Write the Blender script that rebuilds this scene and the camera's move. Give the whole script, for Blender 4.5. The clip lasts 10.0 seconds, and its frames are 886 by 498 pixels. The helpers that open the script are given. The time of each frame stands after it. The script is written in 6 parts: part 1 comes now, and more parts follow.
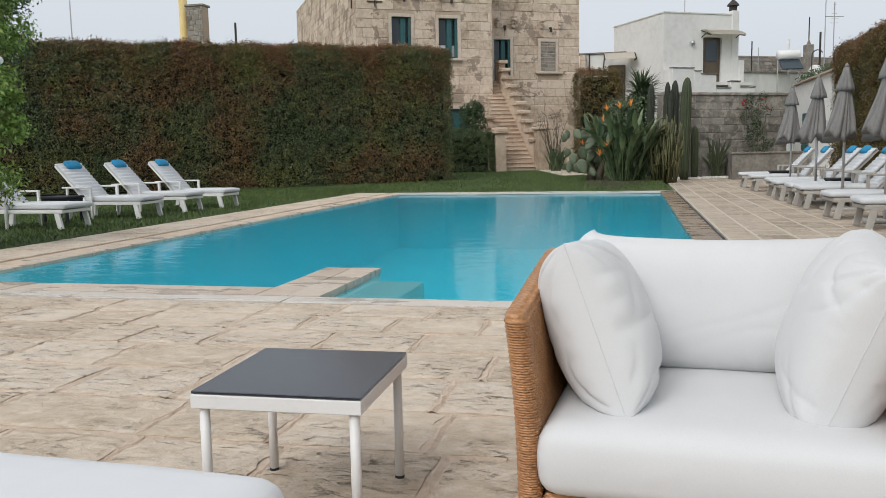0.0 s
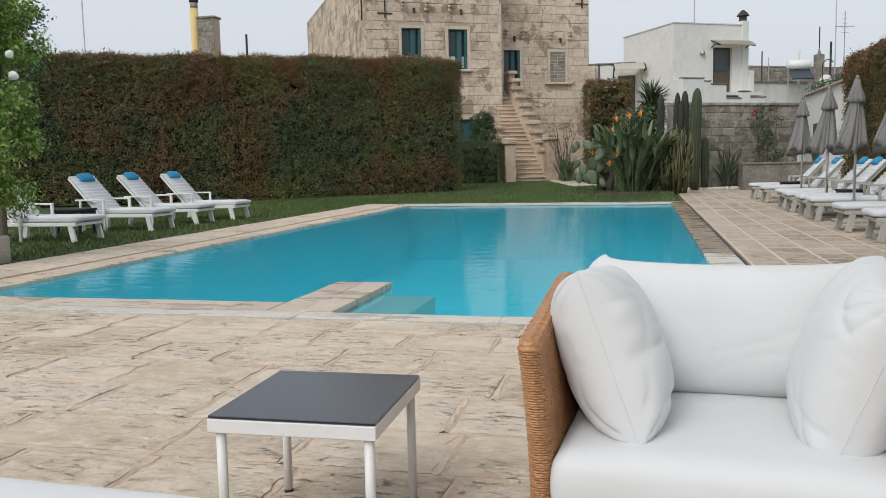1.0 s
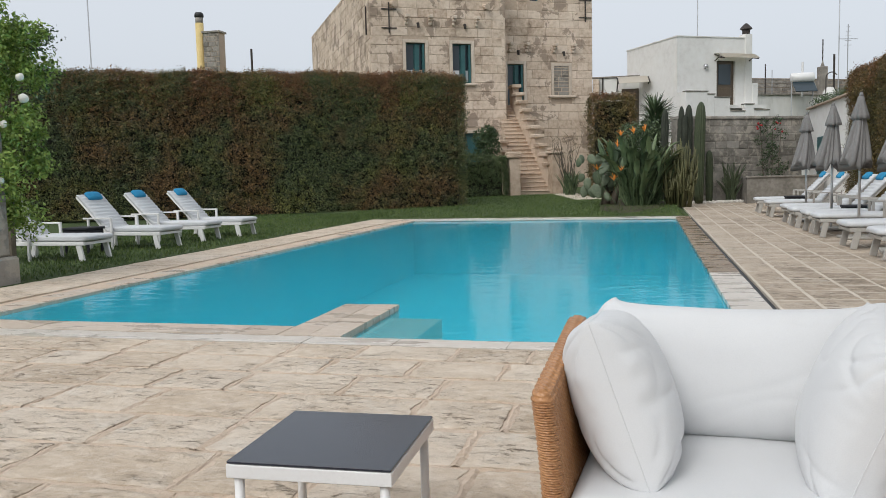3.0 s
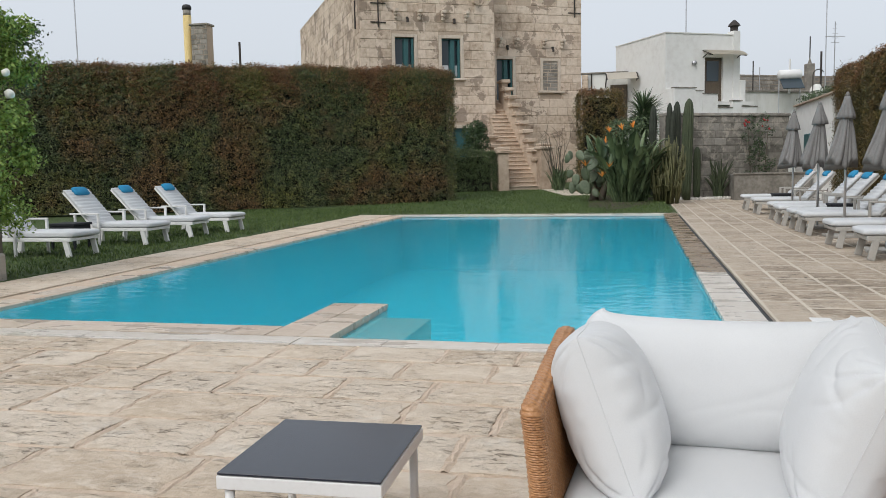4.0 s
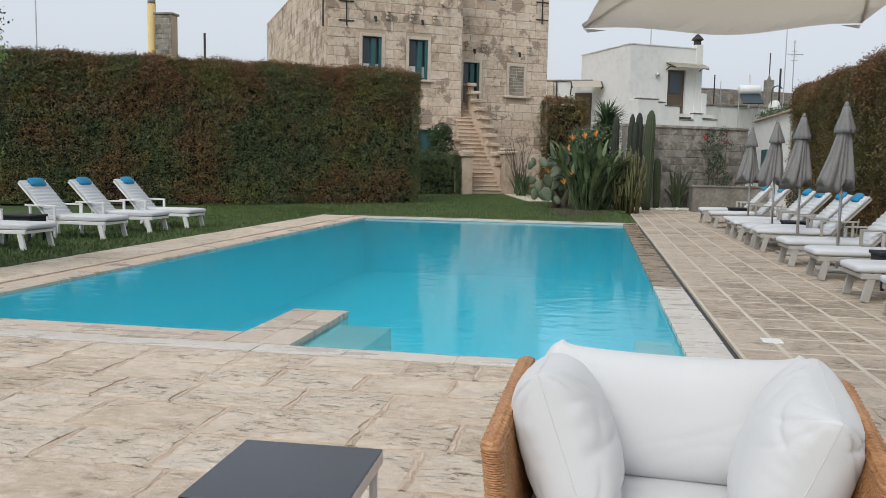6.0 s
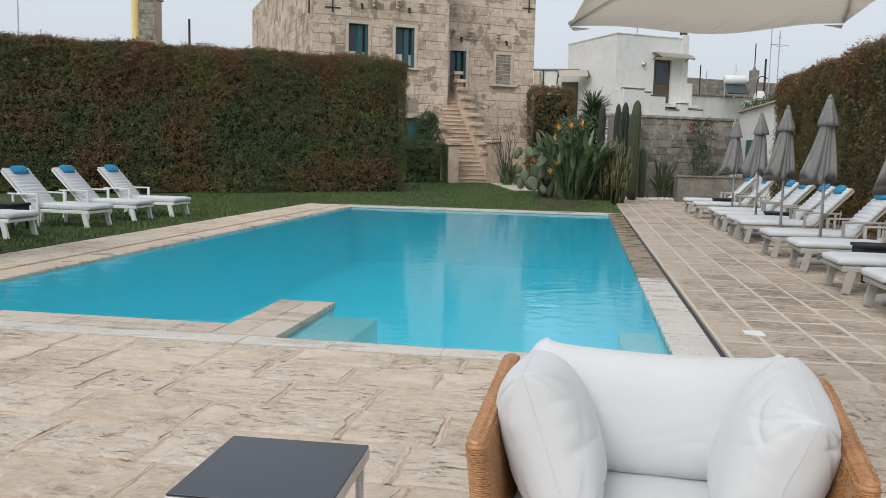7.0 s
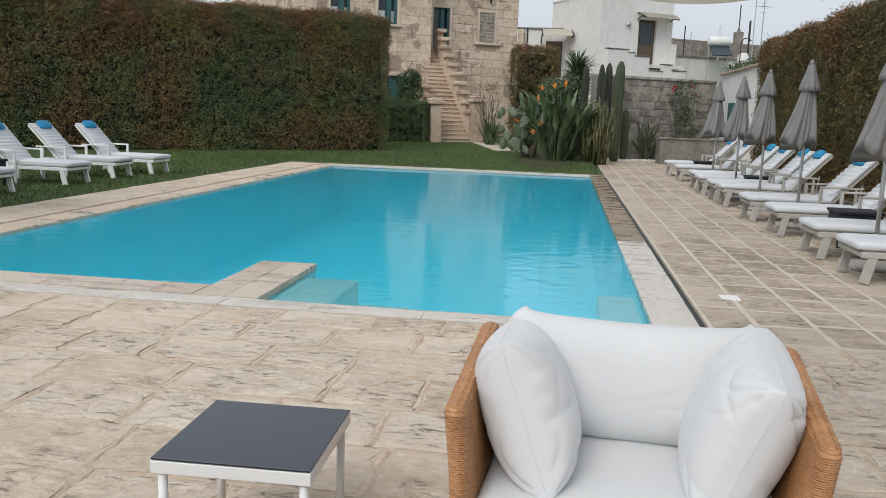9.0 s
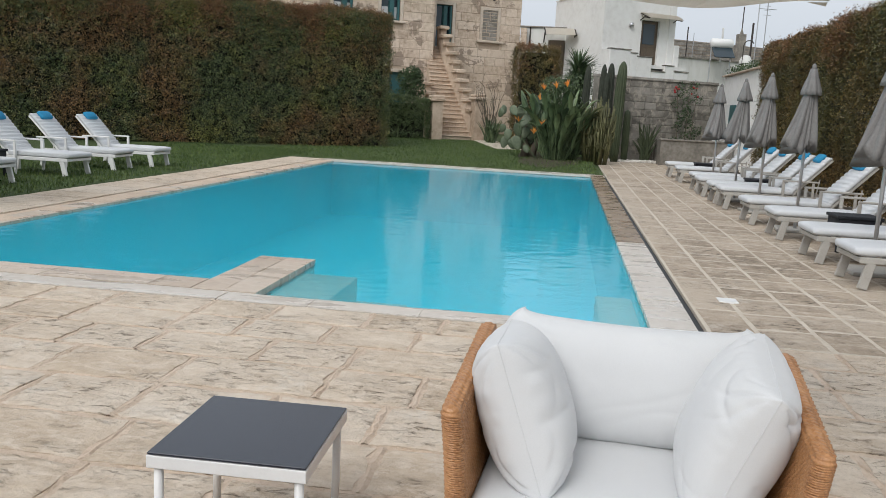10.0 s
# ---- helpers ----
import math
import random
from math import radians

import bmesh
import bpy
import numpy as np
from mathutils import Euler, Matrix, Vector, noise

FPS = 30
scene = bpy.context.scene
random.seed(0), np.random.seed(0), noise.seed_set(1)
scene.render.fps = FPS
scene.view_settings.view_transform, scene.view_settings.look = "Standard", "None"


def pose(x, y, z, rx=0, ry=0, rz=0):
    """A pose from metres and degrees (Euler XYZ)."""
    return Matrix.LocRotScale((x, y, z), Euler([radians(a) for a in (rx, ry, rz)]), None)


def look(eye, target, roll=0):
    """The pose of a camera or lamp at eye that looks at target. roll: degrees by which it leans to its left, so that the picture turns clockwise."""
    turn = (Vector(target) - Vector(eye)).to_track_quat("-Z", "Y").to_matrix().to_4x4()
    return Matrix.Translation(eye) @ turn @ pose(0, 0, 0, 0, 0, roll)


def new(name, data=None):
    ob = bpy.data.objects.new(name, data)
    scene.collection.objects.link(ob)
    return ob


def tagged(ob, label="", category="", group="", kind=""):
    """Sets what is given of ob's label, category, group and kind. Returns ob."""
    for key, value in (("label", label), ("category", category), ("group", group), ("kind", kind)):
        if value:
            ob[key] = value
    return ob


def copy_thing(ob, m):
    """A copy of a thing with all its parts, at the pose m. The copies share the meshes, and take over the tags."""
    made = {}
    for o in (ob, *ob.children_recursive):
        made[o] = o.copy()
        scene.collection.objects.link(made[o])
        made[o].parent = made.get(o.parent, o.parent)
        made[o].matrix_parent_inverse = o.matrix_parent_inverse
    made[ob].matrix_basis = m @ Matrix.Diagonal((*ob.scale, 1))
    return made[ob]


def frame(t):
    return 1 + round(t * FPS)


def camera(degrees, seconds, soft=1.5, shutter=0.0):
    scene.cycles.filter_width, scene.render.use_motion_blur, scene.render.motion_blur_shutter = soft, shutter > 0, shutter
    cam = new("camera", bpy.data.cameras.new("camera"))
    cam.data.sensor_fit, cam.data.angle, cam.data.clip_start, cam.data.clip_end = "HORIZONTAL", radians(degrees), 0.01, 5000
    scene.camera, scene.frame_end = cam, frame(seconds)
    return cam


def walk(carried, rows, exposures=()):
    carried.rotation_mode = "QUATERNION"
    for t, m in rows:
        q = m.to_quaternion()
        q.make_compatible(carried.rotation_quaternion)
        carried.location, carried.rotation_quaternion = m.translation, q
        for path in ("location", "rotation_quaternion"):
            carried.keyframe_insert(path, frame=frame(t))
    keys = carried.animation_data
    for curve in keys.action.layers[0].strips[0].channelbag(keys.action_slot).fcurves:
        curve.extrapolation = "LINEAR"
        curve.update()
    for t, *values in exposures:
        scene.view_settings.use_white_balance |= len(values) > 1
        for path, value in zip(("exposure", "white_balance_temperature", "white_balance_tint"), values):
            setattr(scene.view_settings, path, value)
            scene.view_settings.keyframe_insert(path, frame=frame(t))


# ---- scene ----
cam = camera(56.7, 10.0, soft=0.85)
PATH = [
    (0, (0.026, -0.087, 1.065), (-0.423, 1.848, 0.834), -1.1),
    (0.5, (0.024, -0.104, 1.088), (-0.422, 1.832, 0.862), -0.9),
    (1, (0.022, -0.112, 1.117), (-0.45, 1.82, 0.909), -1.2),
    (1.5, (0.02, -0.117, 1.143), (-0.478, 1.814, 0.989), -1.4),
    (2, (0.011, -0.128, 1.17), (-0.487, 1.804, 1.026), -1.3),
    (2.5, (0.009, -0.142, 1.198), (-0.49, 1.789, 1.051), -1.1),
    (3, (0.007, -0.156, 1.229), (-0.475, 1.777, 1.048), -1.4),
    (4.5, (0.004, -0.173, 1.312), (-0.435, 1.768, 1.113), -0.7),
    (5, (-0.001, -0.186, 1.337), (-0.423, 1.759, 1.138), 0.0),
    (5.5, (-0.005, -0.2, 1.365), (-0.396, 1.751, 1.169), 0.6),
    (7, (-0.002, -0.231, 1.429), (-0.328, 1.73, 1.202), 1.3),
    (7.5, (-0.003, -0.243, 1.443), (-0.326, 1.713, 1.179), 1.2),
    (8, (-0.001, -0.25, 1.454), (-0.289, 1.708, 1.167), 1.2),
    (8.5, (0.002, -0.256, 1.462), (-0.275, 1.7, 1.15), 1.6),
    (9, (0.004, -0.26, 1.47), (-0.273, 1.694, 1.145), 2.0),
    (9.5, (0.003, -0.258, 1.474), (-0.271, 1.695, 1.142), 2.7),
    (10, (0.003, -0.262, 1.48), (-0.271, 1.691, 1.148), 3.0),
]
walk(cam, [(t, look(eye, target, roll)) for t, eye, target, roll in PATH],
     ((0, 0.0, 6480, 10), (5.5, 0.0, 6400, 10), (10, 0.0, 6400, 10)))


# ---- light ----
world = bpy.data.worlds.new("overcast_sky")
scene.world = world
world.use_nodes = True
wt = world.node_tree
sky = wt.nodes.new("ShaderNodeTexSky")
sky.sky_type, sky.sun_disc = "NISHITA", False
sky.sun_elevation, sky.sun_rotation = radians(52), radians(215)
sky.air_density, sky.dust_density, sky.ozone_density = 1.0, 6.0, 1.0
soft_sky = wt.nodes.new("ShaderNodeHueSaturation")
soft_sky.inputs["Saturation"].default_value = 0.22
cloud = wt.nodes.new("ShaderNodeMix")
cloud.data_type = "RGBA"
cloud.inputs[0].default_value = 0.62
cloud.inputs[7].default_value = (6.4, 6.9, 7.5, 1)
wt.links.new(sky.outputs[0], soft_sky.inputs["Color"])
wt.links.new(soft_sky.outputs[0], cloud.inputs[6])
wt.links.new(cloud.outputs[2], wt.nodes["Background"].inputs[0])
wt.nodes["Background"].inputs[1].default_value = 0.138
sun_data = bpy.data.lights.new("sun", "SUN")
sun_data.energy, sun_data.angle, sun_data.color = 1.2, radians(25), (1.0, 0.98, 0.94)
sun = new("sun", sun_data)
sun.matrix_world = look((-6, -12, 16), (0, 6, 0))


# ---- building helpers ----
def part(name, bm, material, parent=None, label="", smooth=False, at=None):
    """One bmesh as one mesh object, under a thing or a part."""
    me = bpy.data.meshes.new(name)
    bm.to_mesh(me)
    bm.free()
    return mesh_part(name, me, material, parent, label, smooth, at)


def mesh_part(name, me, material, parent=None, label="", smooth=False, at=None):
    if material is not None and not me.materials:
        me.materials.append(material)
    if smooth:
        me.polygons.foreach_set("use_smooth", [True] * len(me.polygons))
    ob = new(name, me)
    if parent is not None:
        ob.parent = parent
    if at is not None:
        ob.matrix_basis = at
    if label:
        ob["label"] = label
    return ob


def thing(name, label, category, m=None, group="", kind=""):
    ob = new(name)
    ob.empty_display_size = 0.1
    if m is not None:
        ob.matrix_basis = m
    return tagged(ob, label, category, group, kind)


def box(bm, lo, hi, bevel=0.0, m=None, seg=1):
    r = bmesh.ops.create_cube(bm, size=1)
    vs = r["verts"]
    for v in vs:
        v.co = Vector([lo[i] + (v.co[i] + 0.5) * (hi[i] - lo[i]) for i in range(3)])
    if bevel:
        es = list({e for v in vs for e in v.link_edges})
        r = bmesh.ops.bevel(bm, geom=es, offset=bevel, segments=seg, affect="EDGES", profile=0.6)
        vs = list({v for f in r["faces"] for v in f.verts} | {v for v in vs if v.is_valid})
    if m is not None:
        bmesh.ops.transform(bm, matrix=m, verts=vs)
    return vs


def boxed(lo, hi, bevel=0.0, m=None, seg=1):
    bm = bmesh.new()
    box(bm, lo, hi, bevel, m, seg)
    return bm


def tube(bm, pts, radius, seg=8, cap=True):
    """A round bar along points; radius is a number or one for each point."""
    pts = [Vector(p) for p in pts]
    rs = radius if isinstance(radius, (list, tuple)) else [radius] * len(pts)
    rings, side = [], None
    for i, p in enumerate(pts):
        d = (pts[min(i + 1, len(pts) - 1)] - pts[max(i - 1, 0)]).normalized()
        if side is None:
            side = d.orthogonal().normalized()
        side = (side - d * side.dot(d)).normalized()
        up = d.cross(side)
        rings.append([bm.verts.new(p + rs[i] * (math.cos(a) * side + math.sin(a) * up)) for a in [2 * math.pi * k / seg for k in range(seg)]])
    for a, b in zip(rings, rings[1:]):
        for k in range(seg):
            bm.faces.new((a[k], a[(k + 1) % seg], b[(k + 1) % seg], b[k]))
    if cap:
        bm.faces.new(list(reversed(rings[0])))
        bm.faces.new(rings[-1])
    return bm


def tubed(pts, radius, seg=8):
    return tube(bmesh.new(), pts, radius, seg)


def lathe(bm, profile, seg=16, centre=(0, 0, 0), wave=None):
    rings = []
    for j, (r, z) in enumerate(profile):
        ring = []
        for k in range(seg):
            a = 2 * math.pi * k / seg
            rr = r * (wave(a, j) if wave else 1)
            ring.append(bm.verts.new((centre[0] + rr * math.cos(a), centre[1] + rr * math.sin(a), centre[2] + z)))
        rings.append(ring)
    for a, b in zip(rings, rings[1:]):
        for k in range(seg):
            bm.faces.new((a[k], a[(k + 1) % seg], b[(k + 1) % seg], b[k]))
    bm.faces.new(list(reversed(rings[0])))
    bm.faces.new(rings[-1])
    return bm


def quads(name, corners):
    """A mesh from an array of quads (n, 4, 3)."""
    n = len(corners)
    me = bpy.data.meshes.new(name)
    me.vertices.add(4 * n)
    me.vertices.foreach_set("co", np.asarray(corners, dtype=np.float32).reshape(-1))
    me.loops.add(4 * n)
    me.loops.foreach_set("vertex_index", np.arange(4 * n, dtype=np.int32))
    me.polygons.add(n)
    me.polygons.foreach_set("loop_start", np.arange(0, 4 * n, 4, dtype=np.int32))
    me.update(calc_edges=True)
    return me


def unit(a):
    return a / np.maximum(np.linalg.norm(a, axis=-1, keepdims=True), 1e-9)


def leaves(rng, centres, normals, length, width, spread=0.8):
    """Small pointed leaves, each a kite of its own, turned at random round the normals."""
    n = len(centres)
    nrm = unit(normals + rng.normal(0, spread, (n, 3)))
    side = unit(np.cross(nrm, rng.normal(0, 1, (n, 3))))
    up = np.cross(nrm, side)
    ln = (length * rng.uniform(0.6, 1.3, n))[:, None]
    wd = (width * rng.uniform(0.6, 1.3, n))[:, None]
    lift = nrm * ln * 0.12
    return np.stack([centres - up * ln * 0.5, centres + side * wd * 0.5 + lift, centres + up * ln * 0.5, centres - side * wd * 0.5 + lift], axis=1)


# ---- materials ----
def link(t, a, b):
    t.links.new(a, b)


def material(name, colours, scale=1.0, fine=30.0, rough=0.8, bump=0.3, bump_scale=40.0, metal=0.0, island=0.0, piece=0.0, stretch=(1, 1, 1), spec=0.5, patch=0.55, depth=0.01, sheen=0.0):
    """A surface of two to four colours: broad patches and fine grain by place, and a step from piece to piece."""
    mt = bpy.data.materials.new(name)
    mt.use_nodes = True
    t = mt.node_tree
    p = t.nodes["Principled BSDF"]
    geo = t.nodes.new("ShaderNodeNewGeometry")
    mp = t.nodes.new("ShaderNodeMapping")
    mp.inputs["Scale"].default_value = stretch
    link(t, geo.outputs["Position"], mp.inputs["Vector"])
    big = t.nodes.new("ShaderNodeTexNoise")
    big.inputs["Scale"].default_value, big.inputs["Detail"].default_value, big.inputs["Roughness"].default_value = scale, 6, 0.62
    small = t.nodes.new("ShaderNodeTexNoise")
    small.inputs["Scale"].default_value, small.inputs["Detail"].default_value = fine, 5
    for n in (big, small):
        link(t, mp.outputs[0], n.inputs["Vector"])
    total = t.nodes.new("ShaderNodeMath")
    total.operation = "MULTIPLY_ADD"
    total.inputs[1].default_value = 0.45
    link(t, small.outputs[0], total.inputs[0])
    scaled = t.nodes.new("ShaderNodeMath")
    scaled.operation = "MULTIPLY"
    scaled.inputs[1].default_value = patch
    link(t, big.outputs[0], scaled.inputs[0])
    link(t, scaled.outputs[0], total.inputs[2])
    last = total.outputs[0]
    for share, node, socket in ((island, geo, "Random Per Island"), (piece, None, "Random")):
        if share:
            src = node or t.nodes.new("ShaderNodeObjectInfo")
            m2 = t.nodes.new("ShaderNodeMath")
            m2.operation = "MULTIPLY_ADD"
            m2.inputs[1].default_value = share
            link(t, src.outputs[socket], m2.inputs[0])
            off = t.nodes.new("ShaderNodeMath")
            off.operation = "ADD"
            off.inputs[1].default_value = -share / 2
            link(t, last, off.inputs[0])
            link(t, off.outputs[0], m2.inputs[2])
            last = m2.outputs[0]
    ramp = t.nodes.new("ShaderNodeValToRGB")
    els = ramp.color_ramp.elements
    while len(els) < len(colours):
        els.new(0.5)
    for i, c in enumerate(colours):
        els[i].position = 0.24 + 0.5 * i / (len(colours) - 1)
        els[i].color = (*c, 1)
    link(t, last, ramp.inputs[0])
    link(t, ramp.outputs[0], p.inputs["Base Color"])
    p.inputs["Roughness"].default_value, p.inputs["Metallic"].default_value = rough, metal
    p.inputs["Specular IOR Level"].default_value = spec
    if sheen:
        p.inputs["Sheen Weight"].default_value = sheen
    if bump:
        bn = t.nodes.new("ShaderNodeTexNoise")
        bn.inputs["Scale"].default_value, bn.inputs["Detail"].default_value = bump_scale, 8
        bn.inputs["Roughness"].default_value = 0.65
        link(t, mp.outputs[0], bn.inputs["Vector"])
        b = t.nodes.new("ShaderNodeBump")
        b.inputs["Strength"].default_value, b.inputs["Distance"].default_value = bump, depth
        link(t, bn.outputs[0], b.inputs["Height"])
        link(t, b.outputs[0], p.inputs["Normal"])
    return mt


def foliage(name, colours, scale=0.7, shine=0.35):
    mt = material(name, colours, scale, 6.0, 0.5, 0.0, island=0.55, patch=0.6)
    p = mt.node_tree.nodes["Principled BSDF"]
    p.inputs["Roughness"].default_value = 0.5
    p.inputs["Specular IOR Level"].default_value = shine
    p.inputs["Subsurface Weight"].default_value = 0.0
    return mt


def hedge_leaves(name, greens, golds, rusts, low=.46, high=.62):
    """Hedge leaves: dark to light from leaf to leaf; green, golden or reddish by broad ragged patches."""
    mt = bpy.data.materials.new(name)
    mt.use_nodes = True
    t = mt.node_tree
    p = t.nodes["Principled BSDF"]
    geo = t.nodes.new("ShaderNodeNewGeometry")
    ramps = []
    for cs in (greens, golds, rusts):
        rp = t.nodes.new("ShaderNodeValToRGB")
        els = rp.color_ramp.elements
        els.new(.6)
        for e, pos, c in zip(els, (.1, .65, 1.0), cs):
            e.position, e.color = pos, (*c, 1)
        link(t, geo.outputs["Random Per Island"], rp.inputs[0])
        ramps.append(rp)
    last = ramps[0].outputs[0]
    for rp, scale, lo, hi, shift in ((ramps[1], .55, low + .03, high + .03, 7.3), (ramps[2], .42, low, high, 0.0)):
        mp = t.nodes.new("ShaderNodeMapping")
        mp.inputs["Location"].default_value = (shift, shift * .7, shift * .4)
        big = t.nodes.new("ShaderNodeTexNoise")
        big.inputs["Scale"].default_value, big.inputs["Detail"].default_value, big.inputs["Roughness"].default_value = scale, 8, .72
        link(t, geo.outputs["Position"], mp.inputs["Vector"])
        link(t, mp.outputs[0], big.inputs["Vector"])
        step = t.nodes.new("ShaderNodeMapRange")
        step.inputs["From Min"].default_value, step.inputs["From Max"].default_value = lo, hi
        link(t, big.outputs[0], step.inputs["Value"])
        mix = t.nodes.new("ShaderNodeMix")
        mix.data_type = "RGBA"
        link(t, step.outputs[0], mix.inputs[0])
        link(t, last, mix.inputs[6])
        link(t, rp.outputs[0], mix.inputs[7])
        last = mix.outputs[2]
    link(t, last, p.inputs["Base Color"])
    p.inputs["Roughness"].default_value, p.inputs["Specular IOR Level"].default_value = .45, .4
    return mt


def rough_stone(name, colours, piece, stain_shade=(.1, .085, .062), light=(.6, .52, .43), relief=1.0):
    """Old paving stone: thin broken ledges and pits beside smoother worn patches, with grey stains; shade of the relief
    is painted into pits and ledge lips.
    """
    mt = material(name, colours, .8, 13, .82, 0, piece=piece, patch=.75)
    t = mt.node_tree
    p = t.nodes["Principled BSDF"]
    ramp = next(n for n in t.nodes if n.bl_idname == "ShaderNodeValToRGB")
    geo = t.nodes.new("ShaderNodeNewGeometry")

    def field(scale, detail, roughness, stretch=(1, 1, 1), distort=0.0, turn=0.0):
        mp = t.nodes.new("ShaderNodeMapping")
        mp.inputs["Scale"].default_value, mp.inputs["Rotation"].default_value = stretch, (0, 0, turn)
        ns = t.nodes.new("ShaderNodeTexNoise")
        ns.inputs["Scale"].default_value, ns.inputs["Detail"].default_value = scale, detail
        ns.inputs["Roughness"].default_value, ns.inputs["Distortion"].default_value = roughness, distort
        link(t, geo.outputs["Position"], mp.inputs["Vector"])
        link(t, mp.outputs[0], ns.inputs["Vector"])
        return ns.outputs[0]

    def ranged(v, a, b, lo=0.0, hi=1.0):
        mr = t.nodes.new("ShaderNodeMapRange")
        for key, x in (("From Min", a), ("From Max", b), ("To Min", lo), ("To Max", hi)):
            mr.inputs[key].default_value = x
        link(t, v, mr.inputs["Value"])
        return mr.outputs[0]

    def calc(op, a, b):
        mth = t.nodes.new("ShaderNodeMath")
        mth.operation = op
        for k, v in enumerate((a, b)):
            if isinstance(v, (int, float)):
                mth.inputs[k].default_value = v
            else:
                link(t, v, mth.inputs[k])
        return mth.outputs[0]

    def tint(base, colour, share):
        mx = t.nodes.new("ShaderNodeMix")
        mx.data_type = "RGBA"
        mx.inputs[7].default_value = (*colour, 1)
        link(t, share, mx.inputs[0])
        link(t, base, mx.inputs[6])
        return mx.outputs[2]

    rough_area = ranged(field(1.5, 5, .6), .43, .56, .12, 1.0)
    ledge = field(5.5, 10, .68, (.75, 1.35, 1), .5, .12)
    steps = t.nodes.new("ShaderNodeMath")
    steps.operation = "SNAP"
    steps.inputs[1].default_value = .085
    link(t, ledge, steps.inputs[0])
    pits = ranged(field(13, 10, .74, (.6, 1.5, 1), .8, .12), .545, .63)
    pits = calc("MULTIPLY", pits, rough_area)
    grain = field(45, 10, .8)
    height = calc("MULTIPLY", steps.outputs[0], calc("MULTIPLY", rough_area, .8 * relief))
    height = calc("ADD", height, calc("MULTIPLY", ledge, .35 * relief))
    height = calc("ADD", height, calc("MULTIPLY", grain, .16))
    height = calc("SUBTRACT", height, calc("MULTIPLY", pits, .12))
    last = tint(ramp.outputs[0], stain_shade, calc("MULTIPLY", ranged(grain, .5, .64, 0.0, .38), ranged(rough_area, 0.0, 1.0, .3, 1.0)))
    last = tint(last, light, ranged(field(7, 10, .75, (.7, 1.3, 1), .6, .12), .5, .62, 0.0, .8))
    # pits and ledge lips: dirt plus the relief's shade, both as dark colour
    last = tint(last, stain_shade, calc("MULTIPLY", pits, .85))
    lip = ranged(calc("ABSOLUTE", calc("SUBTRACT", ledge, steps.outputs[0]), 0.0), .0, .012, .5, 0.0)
    last = tint(last, stain_shade, calc("MULTIPLY", lip, calc("MULTIPLY", rough_area, ranged(field(9, 4, .6), .5, .58))))
    last = tint(last, tuple(.5 * a + .5 * b for a, b in zip(colours[0], stain_shade)), ranged(field(1.1, 9, .74, (1, 1, 1), .5), .57, .68, 0.0, .38))
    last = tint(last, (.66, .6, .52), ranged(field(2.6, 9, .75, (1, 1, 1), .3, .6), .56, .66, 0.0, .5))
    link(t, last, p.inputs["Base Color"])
    b = t.nodes.new("ShaderNodeBump")
    b.inputs["Strength"].default_value, b.inputs["Distance"].default_value = 1.0, .036
    link(t, height, b.inputs["Height"])
    link(t, b.outputs[0], p.inputs["Normal"])
    return mt


def peeling(mt, colour, scale=1.1, low=.54, high=.6):
    """Irregular darker patches where the old surface has flaked off."""
    t = mt.node_tree
    p = t.nodes["Principled BSDF"]
    ramp = next(n for n in t.nodes if n.bl_idname == "ShaderNodeValToRGB")
    geo = t.nodes.new("ShaderNodeNewGeometry")
    ns = t.nodes.new("ShaderNodeTexNoise")
    ns.inputs["Scale"].default_value, ns.inputs["Detail"].default_value, ns.inputs["Roughness"].default_value = scale, 9, .66
    ns.inputs["Distortion"].default_value = .4
    link(t, geo.outputs["Position"], ns.inputs["Vector"])
    st = t.nodes.new("ShaderNodeMapRange")
    st.inputs["From Min"].default_value, st.inputs["From Max"].default_value, st.inputs["To Max"].default_value = low, high, .8
    link(t, ns.outputs[0], st.inputs["Value"])
    mx = t.nodes.new("ShaderNodeMix")
    mx.data_type = "RGBA"
    mx.inputs[7].default_value = (*colour, 1)
    link(t, st.outputs[0], mx.inputs[0])
    link(t, ramp.outputs[0], mx.inputs[6])
    link(t, mx.outputs[2], p.inputs["Base Color"])


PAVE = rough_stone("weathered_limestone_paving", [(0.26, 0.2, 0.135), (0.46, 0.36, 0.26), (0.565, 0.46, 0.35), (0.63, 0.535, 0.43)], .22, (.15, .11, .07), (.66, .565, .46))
MORTAR = material("pinkish_mortar", [(.36, .26, .18), (.52, .4, .295), (.61, .485, .375), (.67, .555, .445)], 2.2, 30, .9, .9, 45, depth=.02, patch=.6)
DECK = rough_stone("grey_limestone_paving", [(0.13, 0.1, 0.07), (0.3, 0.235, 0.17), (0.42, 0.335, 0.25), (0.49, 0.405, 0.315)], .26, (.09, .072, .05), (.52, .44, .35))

MORTAR_PALE = material("light_mortar", [(.42, .36, .28), (.55, .48, .39), (.62, .56, .47)], 1.5, 25, .9, .5, 30)
COPING = material("sanded_limestone_coping", [(.38, .3, .23), (.5, .41, .325), (.58, .49, .405)], 1.3, 14, .55, .35, 30, piece=.2, depth=.006)
COPING_BROWN = material("wet_brown_coping_stone", [(.13, .085, .05), (.25, .175, .11), (.34, .255, .175)], 1.3, 14, .4, .3, 30, piece=.15, depth=.005)
COPING_PALE = material("pale_coping_stone", [(0.45, 0.387, 0.315), (0.558, 0.504, 0.441), (0.63, 0.585, 0.522)], 1.0, 12, .45, .25, 30, depth=.005)
POOL = material("turquoise_pool_lining", [(.05, .66, .84), (.06, .74, .92), (.08, .79, .95)], .5, 9, .5, .05, 20)
